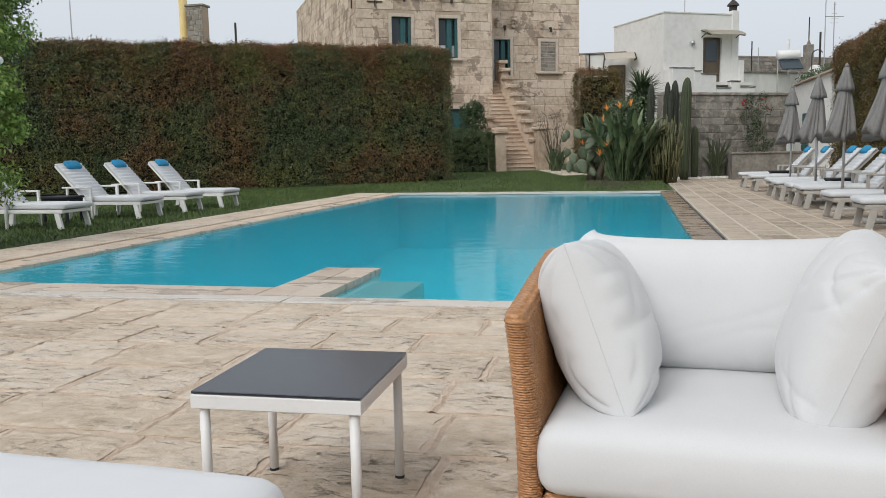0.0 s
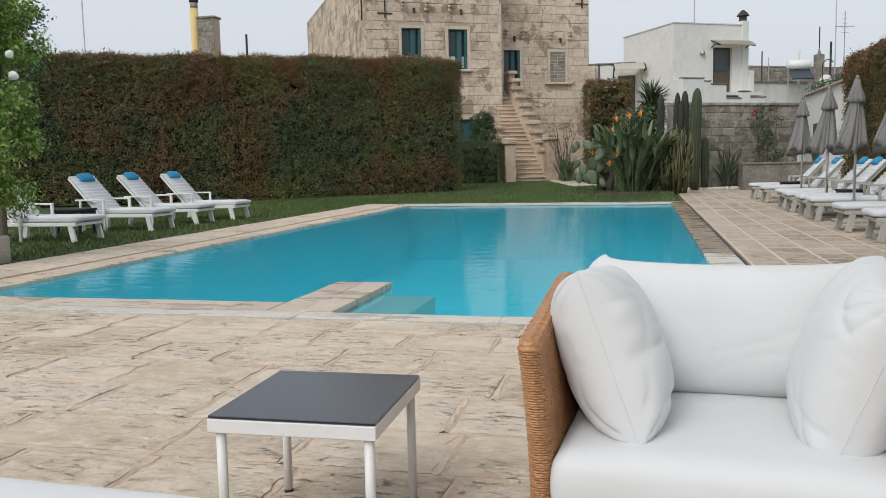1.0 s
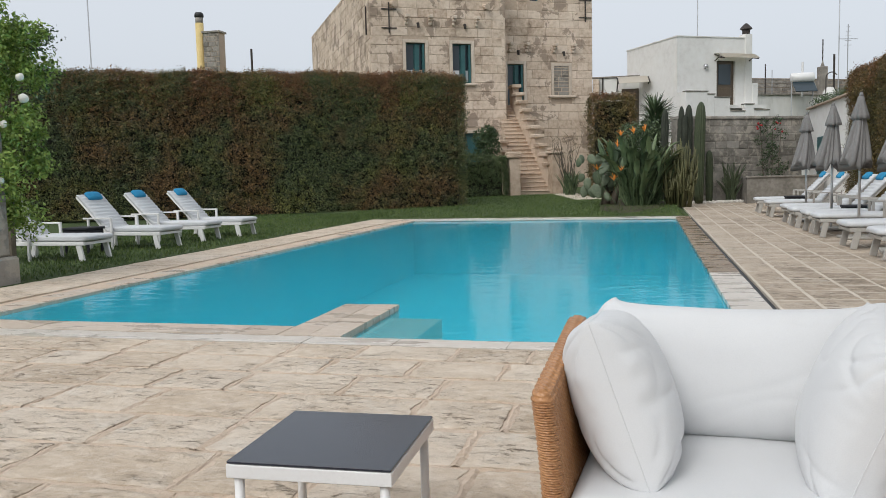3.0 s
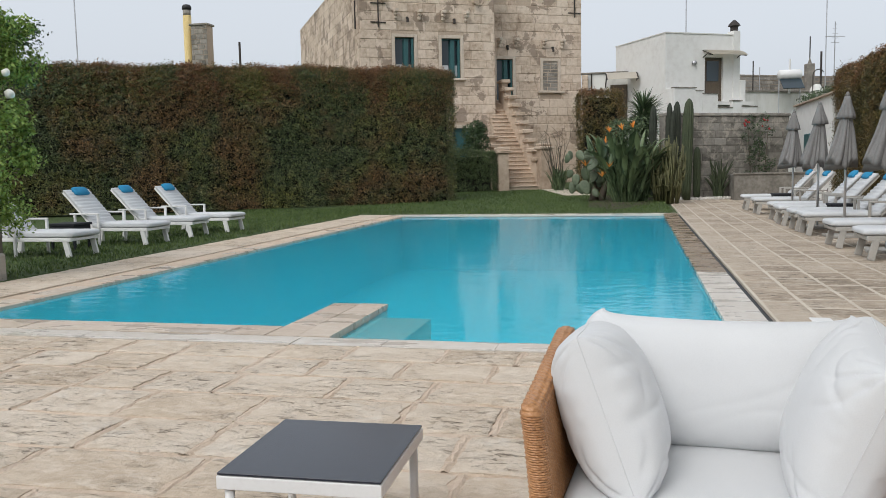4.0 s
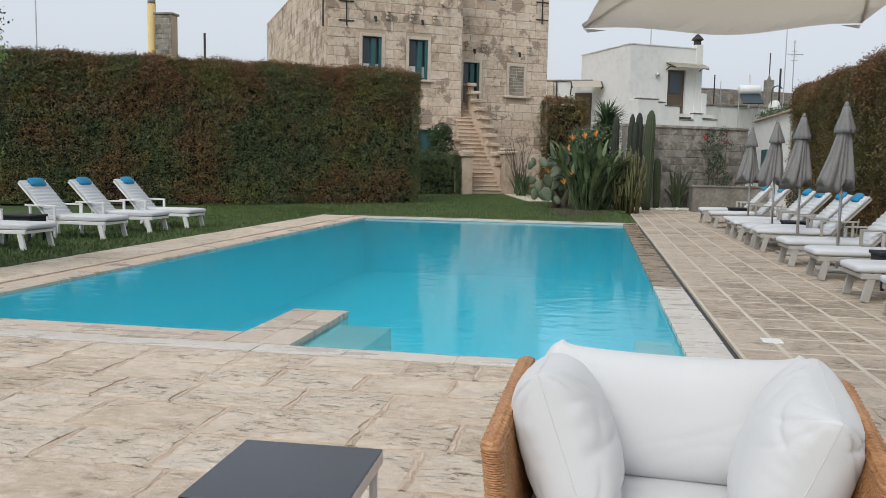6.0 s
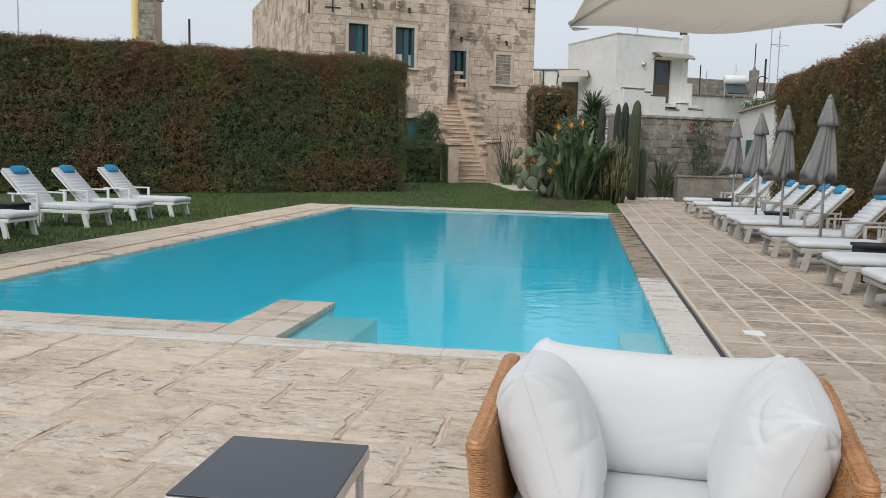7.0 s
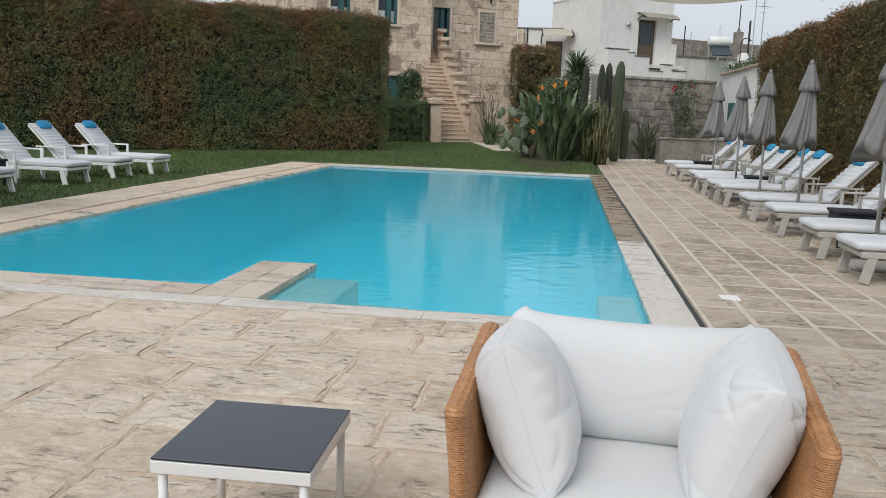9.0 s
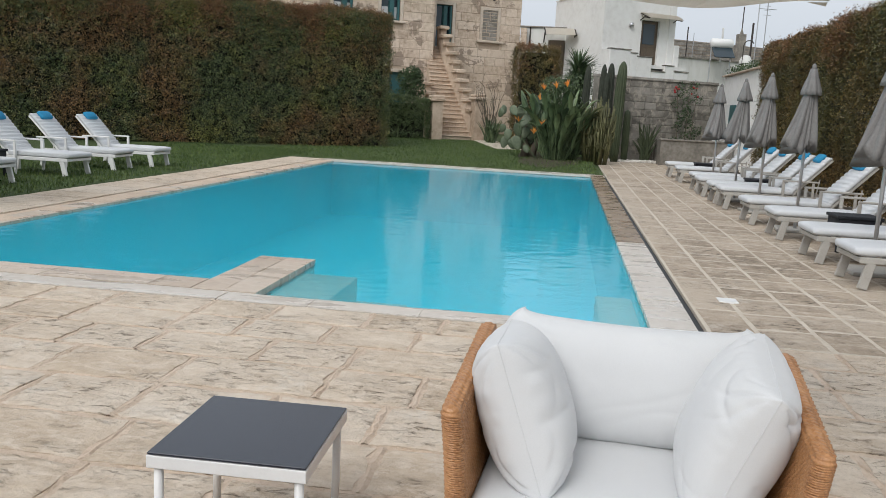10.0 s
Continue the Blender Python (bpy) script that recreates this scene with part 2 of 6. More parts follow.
POOL_STEP = material("submerged_grey_stone", [(.42, .45, .39), (.54, .56, .49), (.62, .63, .56)], 1.5, 12, .6, .2, 20)
LAWN = material("mown_lawn_soil", [(.03, .045, .013), (.05, .08, .02), (.08, .115, .03)], .6, 25, .95, .8, 50, depth=.03)
GRASS = foliage("grass_blades", [(.032, .062, .014), (.062, .108, .024), (.12, .16, .042)], .4)
TUFO = material("weathered_limestone_ashlar", [(0.2, 0.143, 0.1), (0.43, 0.33, 0.245), (0.58, 0.465, 0.36), (0.68, 0.565, 0.455)], .75, 6.0, .88, .9, 7, island=.2, piece=.2, depth=.04, patch=.8)
# browner stone than the ashlar, with the stairs' shade painted in as well
TUFO_STAIR = material("brown_worn_shaded_stair_stone", [(.17, .12, .085), (.33, .245, .175), (.46, .355, .265), (.55, .44, .34)], .9, 6.0, .88, .8, 8, island=.2, piece=.25, depth=.04, patch=.8)
TUFO_GREY = material("grey_limestone_ashlar", [(0.0619, 0.0557, 0.0464), (0.136, 0.124, 0.105), (0.211, 0.192, 0.164), (0.273, 0.254, 0.223)], 1.1, 8, .9, .9, 9, island=.2, piece=.3, depth=.04, patch=.75)
peeling(TUFO, (.27, .205, .155), .95, .555, .575)
peeling(TUFO_GREY, (.37, .335, .28), 2.6, .52, .6)
TUFO_SMOOTH = material("dressed_pale_limestone", [(.3, .24, .18), (.46, .38, .3), (.56, .475, .385), (.62, .54, .45)], .9, 9.0, .85, .4, 14, piece=.12, depth=.015, patch=.75)
PLANTER = material("stained_grey_plaster", [(.04, .036, .031), (.095, .087, .075), (.155, .142, .12), (.23, .212, .185)], 1.4, 9, .9, .5, 20, patch=.8)
JOINT = material("old_lime_mortar", [(.34, .262, .195), (.45, .355, .27), (.53, .43, .335)], .6, 10, .95, .5, 20)
PLASTER = material("white_lime_plaster", [(0.43, 0.41, 0.375), (0.62, 0.6, 0.57), (0.69, 0.675, 0.645), (0.72, 0.71, 0.685)], .5, 4, .85, .25, 18, patch=.75)
PLASTER_OLD = material("stained_white_plaster", [(.24, .23, .2), (.5, .48, .44), (.66, .65, .61), (.72, .71, .68)], .9, 4, .9, .3, 18, stretch=(1, 1, .3), patch=.75)
HEDGE = hedge_leaves("pittosporum_hedge_leaves", ((.022, .036, .015), (.07, .096, .033), (.2, .23, .085)), ((.046, .054, .014), (.155, .157, .036), (.32, .3, .08)), ((.048, .031, .014), (.16, .094, .035), (.34, .19, .07)), .46, .6)
HEDGE_TIP = hedge_leaves("reddish_young_hedge_leaves", ((.03, .04, .012), (.11, .105, .03), (.2, .19, .06)), ((.06, .05, .015), (.2, .14, .045), (.34, .24, .08)), ((.07, .035, .014), (.24, .105, .045), (.36, .17, .08)), .4, .56)
HEDGE_RUST = hedge_leaves("ochre_hedge_leaves", ((.038, .04, .013), (.09, .084, .026), (.16, .14, .042)), ((.06, .05, .014), (.145, .108, .03), (.24, .17, .05)), ((.065, .042, .013), (.155, .092, .028), (.24, .135, .045)), .42, .58)
# near-black, so the shade between the leaves is in the core's colour
HEDGE_INNER_SHADE = material("hedge_inner_shade", [(0.0056, 0.0063, 0.0035), (0.0126, 0.0126, 0.0063)], 3, 30, .95, .8, 30)
BUSH_LIGHT = foliage("mid_green_hedge_leaves", [(.026, .046, .018), (.055, .085, .03), (.11, .14, .055)], 1.5)
BUSH = foliage("dark_green_bush_leaves", [(.018, .036, .013), (.038, .072, .027), (.075, .115, .045)], 1.5)
ROSE_LEAF = foliage("fresh_rose_leaves", [(0.09, 0.15, 0.027), (0.196, 0.3, 0.06), (0.33, 0.434, 0.105)], 1.2)
STRELITZIA = foliage("strelitzia_leaves", [(0.03, 0.052, 0.025), (0.07, 0.11, 0.05), (0.14, 0.19, 0.088)], 2.0, .5)
CACTUS = material("ribbed_cactus_skin", [(0.02, 0.032, 0.0128), (0.04, 0.0544, 0.0224), (0.068, 0.08, 0.036)], 3, 30, .65, .3, 60)
CACTUS_DARK = material("old_dark_cactus_skin", [(.012, .016, .01), (.026, .032, .02), (.05, .055, .038)], 4, 25, .75, .6, 40)
CACTUS_PALE = material("yellow_green_cactus_skin", [(.045, .047, .018), (.095, .095, .036), (.175, .165, .075)], 3, 30, .65, .3, 60, island=.3)
PEAR = material("prickly_pear_pad", [(.065, .086, .055), (.11, .14, .085), (.19, .21, .135)], 3, 20, .6, .25, 50, island=.3)
BARK = material("grey_brown_bark", [(.05, .04, .03), (.11, .09, .065), (.17, .145, .11)], 8, 50, .9, .8, 60, stretch=(1, 1, .3))
ORANGE = material("orange_bracts", [(.7, .2, .03), (.84, .32, .05), (.88, .42, .1)], 8, 40, .5, 0, island=.4)
ROSE_WHITE = material("white_petals", [(.7, .68, .6), (.82, .8, .74)], 8, 40, .6, 0)
ROSE_RED = material("red_petals", [(.22, .012, .015), (.38, .025, .025)], 8, 40, .6, 0)
WICKER = material("honey_wicker", [(.2, .085, .032), (.38, .18, .072), (.5, .26, .115), (.58, .33, .16)], 9, 120, .42, .3, 300, island=.25, depth=.001)
FABRIC = material("white_canvas", [(.55, .555, .56), (.6, .605, .61), (.63, .635, .64)], 2, 300, .85, .12, 900, depth=.0006, sheen=.15)
SLING = material("white_lounger_fabric", [(0.48, 0.487, 0.495), (0.56, 0.568, 0.575), (0.6, 0.608, 0.615)], 3, 100, .85, .15, 200, depth=.002)
BLUE = material("turquoise_canvas", [(.01, .14, .28), (.015, .22, .4), (.03, .28, .47)], 4, 60, .8, .2, 200)
CANVAS_GREY = material("taupe_grey_canvas", [(0.13, 0.123, 0.118), (0.182, 0.174, 0.166), (0.228, 0.22, 0.211)], 1.5, 40, .85, .2, 150)
CANVAS_BEIGE = material("cream_canvas", [(.55, .5, .43), (.64, .59, .52), (.68, .64, .57)], 1.5, 60, .85, .1, 200)
METAL_WHITE = material("white_powder_coat", [(.66, .65, .63), (.72, .71, .69), (.75, .745, .73)], 4, 80, .4, .08, 200, depth=.001)
METAL_TAUPE = material("taupe_powder_coat", [(.3, .28, .25), (.38, .36, .325), (.43, .41, .375)], 4, 80, .45, .08, 200, depth=.001)
METAL_GREY = material("brushed_aluminium", [(.42, .42, .42), (.52, .52, .53), (.58, .58, .59)], 6, 90, .35, .05, 200, metal=.8)
BLACK = material("black_rubber", [(.012, .012, .012), (.022, .022, .022)], 10, 80, .6, .1, 200)
IRON = material("rusty_black_iron", [(.015, .013, .012), (.035, .028, .024), (.06, .04, .03)], 10, 80, .7, .3, 120)
TOWEL_DARK = material("dark_folded_cloth", [(.012, .013, .016), (.024, .025, .03)], 5, 90, .9, .3, 200)
TABLE_TOP = material("charcoal_glass_top", [(.02, .024, .034), (.026, .03, .042), (.03, .036, .048)], 3, 200, .22, .03, 400, depth=.0004)
TEAL_PAINT = material("faded_teal_paint", [(.015, .07, .075), (.025, .1, .105), (.04, .13, .13)], 5, 40, .5, .1, 100)
BROWN_WOOD = material("brown_door_wood", [(.05, .035, .022), (.09, .065, .042), (.12, .09, .06)], 5, 40, .5, .2, 60, stretch=(4, 4, .6))
YELLOW = material("yellow_render", [(.45, .33, .12), (.6, .46, .2), (.66, .52, .27)], 1.5, 12, .85, .3, 30)
PEBBLE = material("white_pebbles", [(.35, .32, .28), (.55, .52, .47), (.68, .65, .6)], 5, 40, .8, .3, 60, island=.4)
SOIL = material("dark_garden_soil", [(.03, .022, .015), (.055, .042, .028), (.085, .065, .045)], 2, 30, .95, .9, 30, depth=.03)
TERRACOTTA = material("faded_terracotta_edge_tiles", [(.28, .2, .14), (.42, .33, .25), (.52, .45, .37)], 4, 30, .8, .3, 60)


def wet(mt, low=.46, high=.6, shine=.07):
    """A broken film of water: glossy where it lies, matt where the stone has dried."""
    t = mt.node_tree
    p = t.nodes["Principled BSDF"]
    geo = t.nodes.new("ShaderNodeNewGeometry")
    mp = t.nodes.new("ShaderNodeMapping")
    mp.inputs["Scale"].default_value = (.8, 2.6, 1)
    ns = t.nodes.new("ShaderNodeTexNoise")
    ns.inputs["Scale"].default_value, ns.inputs["Detail"].default_value, ns.inputs["Roughness"].default_value = 1.6, 7, .62
    link(t, geo.outputs["Position"], mp.inputs["Vector"])
    link(t, mp.outputs[0], ns.inputs["Vector"])
    st = t.nodes.new("ShaderNodeMapRange")
    for key, x in (("From Min", low), ("From Max", high), ("To Min", p.inputs["Roughness"].default_value), ("To Max", shine)):
        st.inputs[key].default_value = x
    link(t, ns.outputs[0], st.inputs["Value"])
    link(t, st.outputs[0], p.inputs["Roughness"])


for stone in (COPING, COPING_BROWN, COPING_PALE):
    wet(stone)


def weave(mt):
    """Fine over-and-under relief of woven cane."""
    t = mt.node_tree
    p = t.nodes["Principled BSDF"]
    geo = t.nodes.new("ShaderNodeNewGeometry")
    waves = []
    for axis, scale in (("Z", 34.0), ("DIAGONAL", 26.0)):
        wv = t.nodes.new("ShaderNodeTexWave")
        wv.bands_direction = axis
        wv.inputs["Scale"].default_value, wv.inputs["Distortion"].default_value = scale, .6
        link(t, geo.outputs["Position"], wv.inputs["Vector"])
        waves.append(wv)
    mul = t.nodes.new("ShaderNodeMath")
    mul.operation = "MULTIPLY_ADD"
    mul.inputs[1].default_value = .7
    link(t, waves[0].outputs["Fac"], mul.inputs[0])
    link(t, waves[1].outputs["Fac"], mul.inputs[2])
    b = t.nodes.new("ShaderNodeBump")
    b.inputs["Strength"].default_value, b.inputs["Distance"].default_value = .9, .0013
    link(t, mul.outputs[0], b.inputs["Height"])
    link(t, b.outputs[0], p.inputs["Normal"])


weave(WICKER)


def creases(mt):
    """Soft folds where stuffed cloth has been sat on."""
    t = mt.node_tree
    geo = t.nodes.new("ShaderNodeNewGeometry")
    fold = t.nodes.new("ShaderNodeTexNoise")
    fold.noise_type = "RIDGED_MULTIFRACTAL"
    fold.inputs["Scale"].default_value, fold.inputs["Detail"].default_value = 5.5, 3
    fold.inputs["Roughness"].default_value, fold.inputs["Distortion"].default_value = .35, .7
    link(t, geo.outputs["Position"], fold.inputs["Vector"])
    b = t.nodes.new("ShaderNodeBump")
    b.inputs["Strength"].default_value, b.inputs["Distance"].default_value = .35, .012
    link(t, fold.outputs[0], b.inputs["Height"])
    fine = t.nodes["Principled BSDF"].inputs["Normal"]
    if fine.is_linked:
        link(t, b.outputs[0], fine.links[0].from_node.inputs["Normal"])
    else:
        link(t, b.outputs[0], fine)


creases(FABRIC)


def let_light_through(mt, share):
    """Thin cloth: part of the light passes through it."""
    t = mt.node_tree
    p = t.nodes["Principled BSDF"]
    tl = t.nodes.new("ShaderNodeBsdfTranslucent")
    tl.inputs[0].default_value = (.8, .76, .68, 1)
    mx = t.nodes.new("ShaderNodeMixShader")
    mx.inputs[0].default_value = share
    link(t, p.outputs[0], mx.inputs[1])
    link(t, tl.outputs[0], mx.inputs[2])
    link(t, mx.outputs[0], t.nodes["Material Output"].inputs[0])


let_light_through(CANVAS_BEIGE, .5)


def glassy(name, colour, rough=0.03):
    mt = bpy.data.materials.new(name)
    mt.use_nodes = True
    p = mt.node_tree.nodes["Principled BSDF"]
    p.inputs["Base Color"].default_value = (*colour, 1)
    p.inputs["Roughness"].default_value = rough
    p.inputs["IOR"].default_value = 1.5
    return mt


GLASS = glassy("dark_window_glass", (.03, .045, .055))


def water_material():
    """Pool water: clear with a milky turquoise body, and a mirror gloss on small ripples."""
    mt = bpy.data.materials.new("pool_water")
    mt.use_nodes = True
    t = mt.node_tree
    t.nodes.remove(t.nodes["Principled BSDF"])
    geo = t.nodes.new("ShaderNodeNewGeometry")
    mp = t.nodes.new("ShaderNodeMapping")
    mp.inputs["Scale"].default_value = (1.0, 1.5, 1.0)
    link(t, geo.outputs["Position"], mp.inputs["Vector"])
    a = t.nodes.new("ShaderNodeTexNoise")
    a.inputs["Scale"].default_value, a.inputs["Detail"].default_value = 3.2, 5
    a.inputs["Distortion"].default_value = 0.6
    link(t, mp.outputs[0], a.inputs["Vector"])
    calm = t.nodes.new("ShaderNodeTexNoise")
    calm.inputs["Scale"].default_value = 0.35
    link(t, mp.outputs[0], calm.inputs["Vector"])
    amp = t.nodes.new("ShaderNodeMath")
    amp.operation = "MULTIPLY"
    link(t, a.outputs[0], amp.inputs[0])
    link(t, calm.outputs[0], amp.inputs[1])
    b = t.nodes.new("ShaderNodeBump")
    b.inputs["Strength"].default_value, b.inputs["Distance"].default_value = 0.25, 0.035
    link(t, amp.outputs[0], b.inputs["Height"])
    clear = t.nodes.new("ShaderNodeBsdfTransparent")
    clear.inputs[0].default_value = (0.96, 1.0, 1.0, 1)
    body = t.nodes.new("ShaderNodeBsdfDiffuse")
    body.inputs[0].default_value = (0.07, 0.8, 0.97, 1)
    under = t.nodes.new("ShaderNodeMixShader")
    under.inputs[0].default_value = 0.36
    link(t, clear.outputs[0], under.inputs[1])
    link(t, body.outputs[0], under.inputs[2])
    gloss = t.nodes.new("ShaderNodeBsdfGlossy")
    gloss.inputs["Roughness"].default_value = 0.02
    link(t, b.outputs[0], gloss.inputs["Normal"])
    fr = t.nodes.new("ShaderNodeFresnel")
    fr.inputs[0].default_value = 1.33
    link(t, b.outputs[0], fr.inputs["Normal"])
    mix = t.nodes.new("ShaderNodeMixShader")
    link(t, fr.outputs[0], mix.inputs[0])
    link(t, under.outputs[0], mix.inputs[1])
    link(t, gloss.outputs[0], mix.inputs[2])
    link(t, mix.outputs[0], t.nodes["Material Output"].inputs[0])
    return mt


WATER = water_material()

# ---- the ground and the pool ----
PX0, PX1, PY0, PY1 = -6.25, 0.74, 5.7, 21.6      # the pool's inside
TURN = 30.6                                       # the houses stand turned to the pool
rng = np.random.default_rng(4)


def ground_height(x, y):
    if x > .95:
        return -0.05
    return -0.05 + (0.05 if y > 22.2 or x < -7.6 else 0) + max(0.0, min(y, 45) - 23.5) * 0.02


def build_ground():
    xs = [-1500, -300, -80, -30, -20, -14, -10, -7.62, -7.58, PX0, PX1, .9, 1.1, 3, 6, 12, 30, 80, 300, 1500]
    ys = [-1500, -300, -60, -20, -8, 0, PY0, 8, 12, 16, PY1, 22.18, 22.22, 23.5, 26, 30, 34, 38, 42, 45, 60, 120, 400, 3000]
    bm = bmesh.new()
    vs = {(i, j): bm.verts.new((x, y, ground_height(x, y))) for i, x in enumerate(xs) for j, y in enumerate(ys)}
    for i in range(len(xs) - 1):
        for j in range(len(ys) - 1):
            if xs[i] >= PX0 and xs[i + 1] <= PX1 and ys[j] >= PY0 and ys[j + 1] <= PY1:
                continue
            bm.faces.new((vs[i, j], vs[i + 1, j], vs[i + 1, j + 1], vs[i, j + 1]))
    tagged(part("ground", bm, LAWN), "mown green lawn sloping gently up to the house", "lawn", kind="structure")


def build_grass():
    n = 70000
    a = np.column_stack([rng.uniform(-12.5, -7.62, n), rng.uniform(6.5, 25, n)])
    b = np.column_stack([rng.uniform(-9.5, 1.0, n), rng.uniform(22.15, 36.5, n)])
    pts = np.concatenate([a[: n // 2], b[: n // 2]])
    z = np.array([ground_height(x, y) for x, y in pts])
    base = np.column_stack([pts, z])
    ang = rng.uniform(0, 2 * np.pi, len(base))
    side = np.column_stack([np.cos(ang), np.sin(ang), np.zeros(len(base))]) * rng.uniform(.006, .012, len(base))[:, None]
    tip = base + np.column_stack([rng.normal(0, .018, (len(base), 2)), rng.uniform(.025, .06, len(base))])
    me = quads("grass", np.stack([base - side, base + side, tip + side * .2, tip - side * .2], axis=1))
    tagged(mesh_part("grass", me, GRASS), "short green grass blades of the lawn", "grass", kind="stuff")


def build_pool():
    bm = bmesh.new()
    t, d = 0.2, -1.5
    box(bm, (PX0 - t, PY0 - t, d - t), (PX1 + t, PY1 + t, d))
    box(bm, (PX0 - t, PY0 - t, d), (PX0, PY1 + t, -.055))
    box(bm, (PX1, PY0 - t, d), (PX1 + t, PY1 + t, -.055))
    box(bm, (PX0, PY0 - t, d), (PX1, PY0, -.055))
    box(bm, (PX0, PY1, d), (PX1, PY1 + t, -.055))
    pool = part("pool", bm, POOL)
    tagged(pool, "rectangular swimming pool with a turquoise lining", "pool", kind="structure")
    for lo, hi in (((-2.30, PY0, d), (-1.80, 7.0, -.08)), ((-1.80, PY0, d), (-1.32, 7.0, -.3)), ((-1.32, PY0, d), (.40, 5.98, -.4)), ((.40, PY0, d), (PX1, 7.6, -.2))):
        part("step", boxed(lo, hi, .01), POOL_STEP, pool, "submerged grey-green stone step")
    for lo, hi in (((PX0, PY0, d), (-2.83, 6.1, -.03)), ((-2.83, PY0, d), (-2.30, 7.28, -.03))):
        part("platform", boxed(lo, hi), COPING, pool, "stone platform reaching into the pool")
    bm = bmesh.new()
    vs = [bm.verts.new(c) for c in ((PX0, PY0, -.055), (PX1, PY0, -.055), (PX1, PY1, -.055), (PX0, PY1, -.055))]
    bm.faces.new(vs)
    tagged(part("water", bm, WATER), "still turquoise pool water with small ripples", "water", kind="structure")


def slab_mesh(w, l, h, seed, rough=0.004, chip=0.012, n=4):
    """A paving slab with a worn, uneven top and broken edges; its origin is in the middle of the top."""
    r = random.Random(seed)
    bm = bmesh.new()
    off = Vector((r.uniform(0, 50), r.uniform(0, 50), 0))
    top = {}
    for i in range(n + 1):
        for j in range(n + 1):
            x, y = (i / n - .5) * w, (j / n - .5) * l
            edge = i in (0, n) or j in (0, n)
            z = rough * 2 * noise.noise(Vector((x * 4, y * 4, 0)) + off) + rough * noise.noise(Vector((x * 13, y * 13, 3)) + off) - (0.004 if edge else 0)
            if edge:
                wave = noise.noise(Vector((x * 7, y * 7, 5)) + off) + .7 * noise.noise(Vector((x * 23, y * 23, 8)) + off)
                cut = chip * (.5 + wave)
                x -= cut * (1 if i == n else -1 if i == 0 else 0)
                y -= cut * (1 if j == n else -1 if j == 0 else 0)
            top[i, j] = bm.verts.new((x, y, z))
    for i in range(n):
        for j in range(n):
            bm.faces.new((top[i, j], top[i + 1, j], top[i + 1, j + 1], top[i, j + 1]))
    rim = [(i, 0) for i in range(n)] + [(n, j) for j in range(n)] + [(i, n) for i in range(n, 0, -1)] + [(0, j) for j in range(n, 0, -1)]
    low = {k: bm.verts.new((top[k].co.x, top[k].co.y, -h)) for k in rim}
    for a, b in zip(rim, rim[1:] + rim[:1]):
        bm.faces.new((top[b], top[a], low[a], low[b]))
    me = bpy.data.meshes.new("slab")
    bm.to_mesh(me)
    bm.free()
    return me


def lay(parent, material_, cells, gap, seed, height=.045, level=0.0, rough=.004, chip=.012, name="slab", n=4, tilt=.1):
    """Slabs in cells; gap is the joint's width, or one for the joints across x and one for those across y."""
    r = random.Random(seed)
    gx, gy = gap if isinstance(gap, tuple) else (gap, gap)
    for k, (x0, x1, y0, y1) in enumerate(cells):
        me = slab_mesh(x1 - x0 - gx, y1 - y0 - gy, height, seed * 1000 + k, rough, chip, n)
        mesh_part(name, me, material_, parent, at=pose((x0 + x1) / 2, (y0 + y1) / 2, level + r.uniform(-.6, .6) * tilt * .03, r.uniform(-tilt, tilt), r.uniform(-tilt, tilt), 0))


def split(a, b, lo, hi, r):
    cuts = [a]
    while b - cuts[-1] > hi:
        cuts.append(cuts[-1] + r.uniform(lo, hi))
    if b - cuts[-1] < lo * .5 and len(cuts) > 1:
        cuts.pop()
    return cuts + [b]


def pairs(c):
    return list(zip(c, c[1:]))


def joint_strip(bm, a, b, width, r):
    """A ragged ribbon of mortar pressed into a joint, a little below the stones."""
    a, b = Vector((*a, 0)), Vector((*b, 0))
    d = (b - a).normalized()
    side = Vector((-d.y, d.x, 0))
    n = max(3, int((b - a).length / .06))
    rows = []
    for k in range(n + 1):
        p = a + (b - a) * k / n
        w = width * r.uniform(.35, .65)
        z = r.uniform(-.007, -.001)
        rows.append([bm.verts.new(p - side * w + Vector((0, 0, z - .008))), bm.verts.new(p + side * r.uniform(-.01, .01) + Vector((0, 0, z + .003))), bm.verts.new(p + side * w + Vector((0, 0, z - .008)))])
    for q, t in zip(rows, rows[1:]):
        bm.faces.new((q[0], t[0], t[1], q[1]))
        bm.faces.new((q[1], t[1], t[2], q[2]))


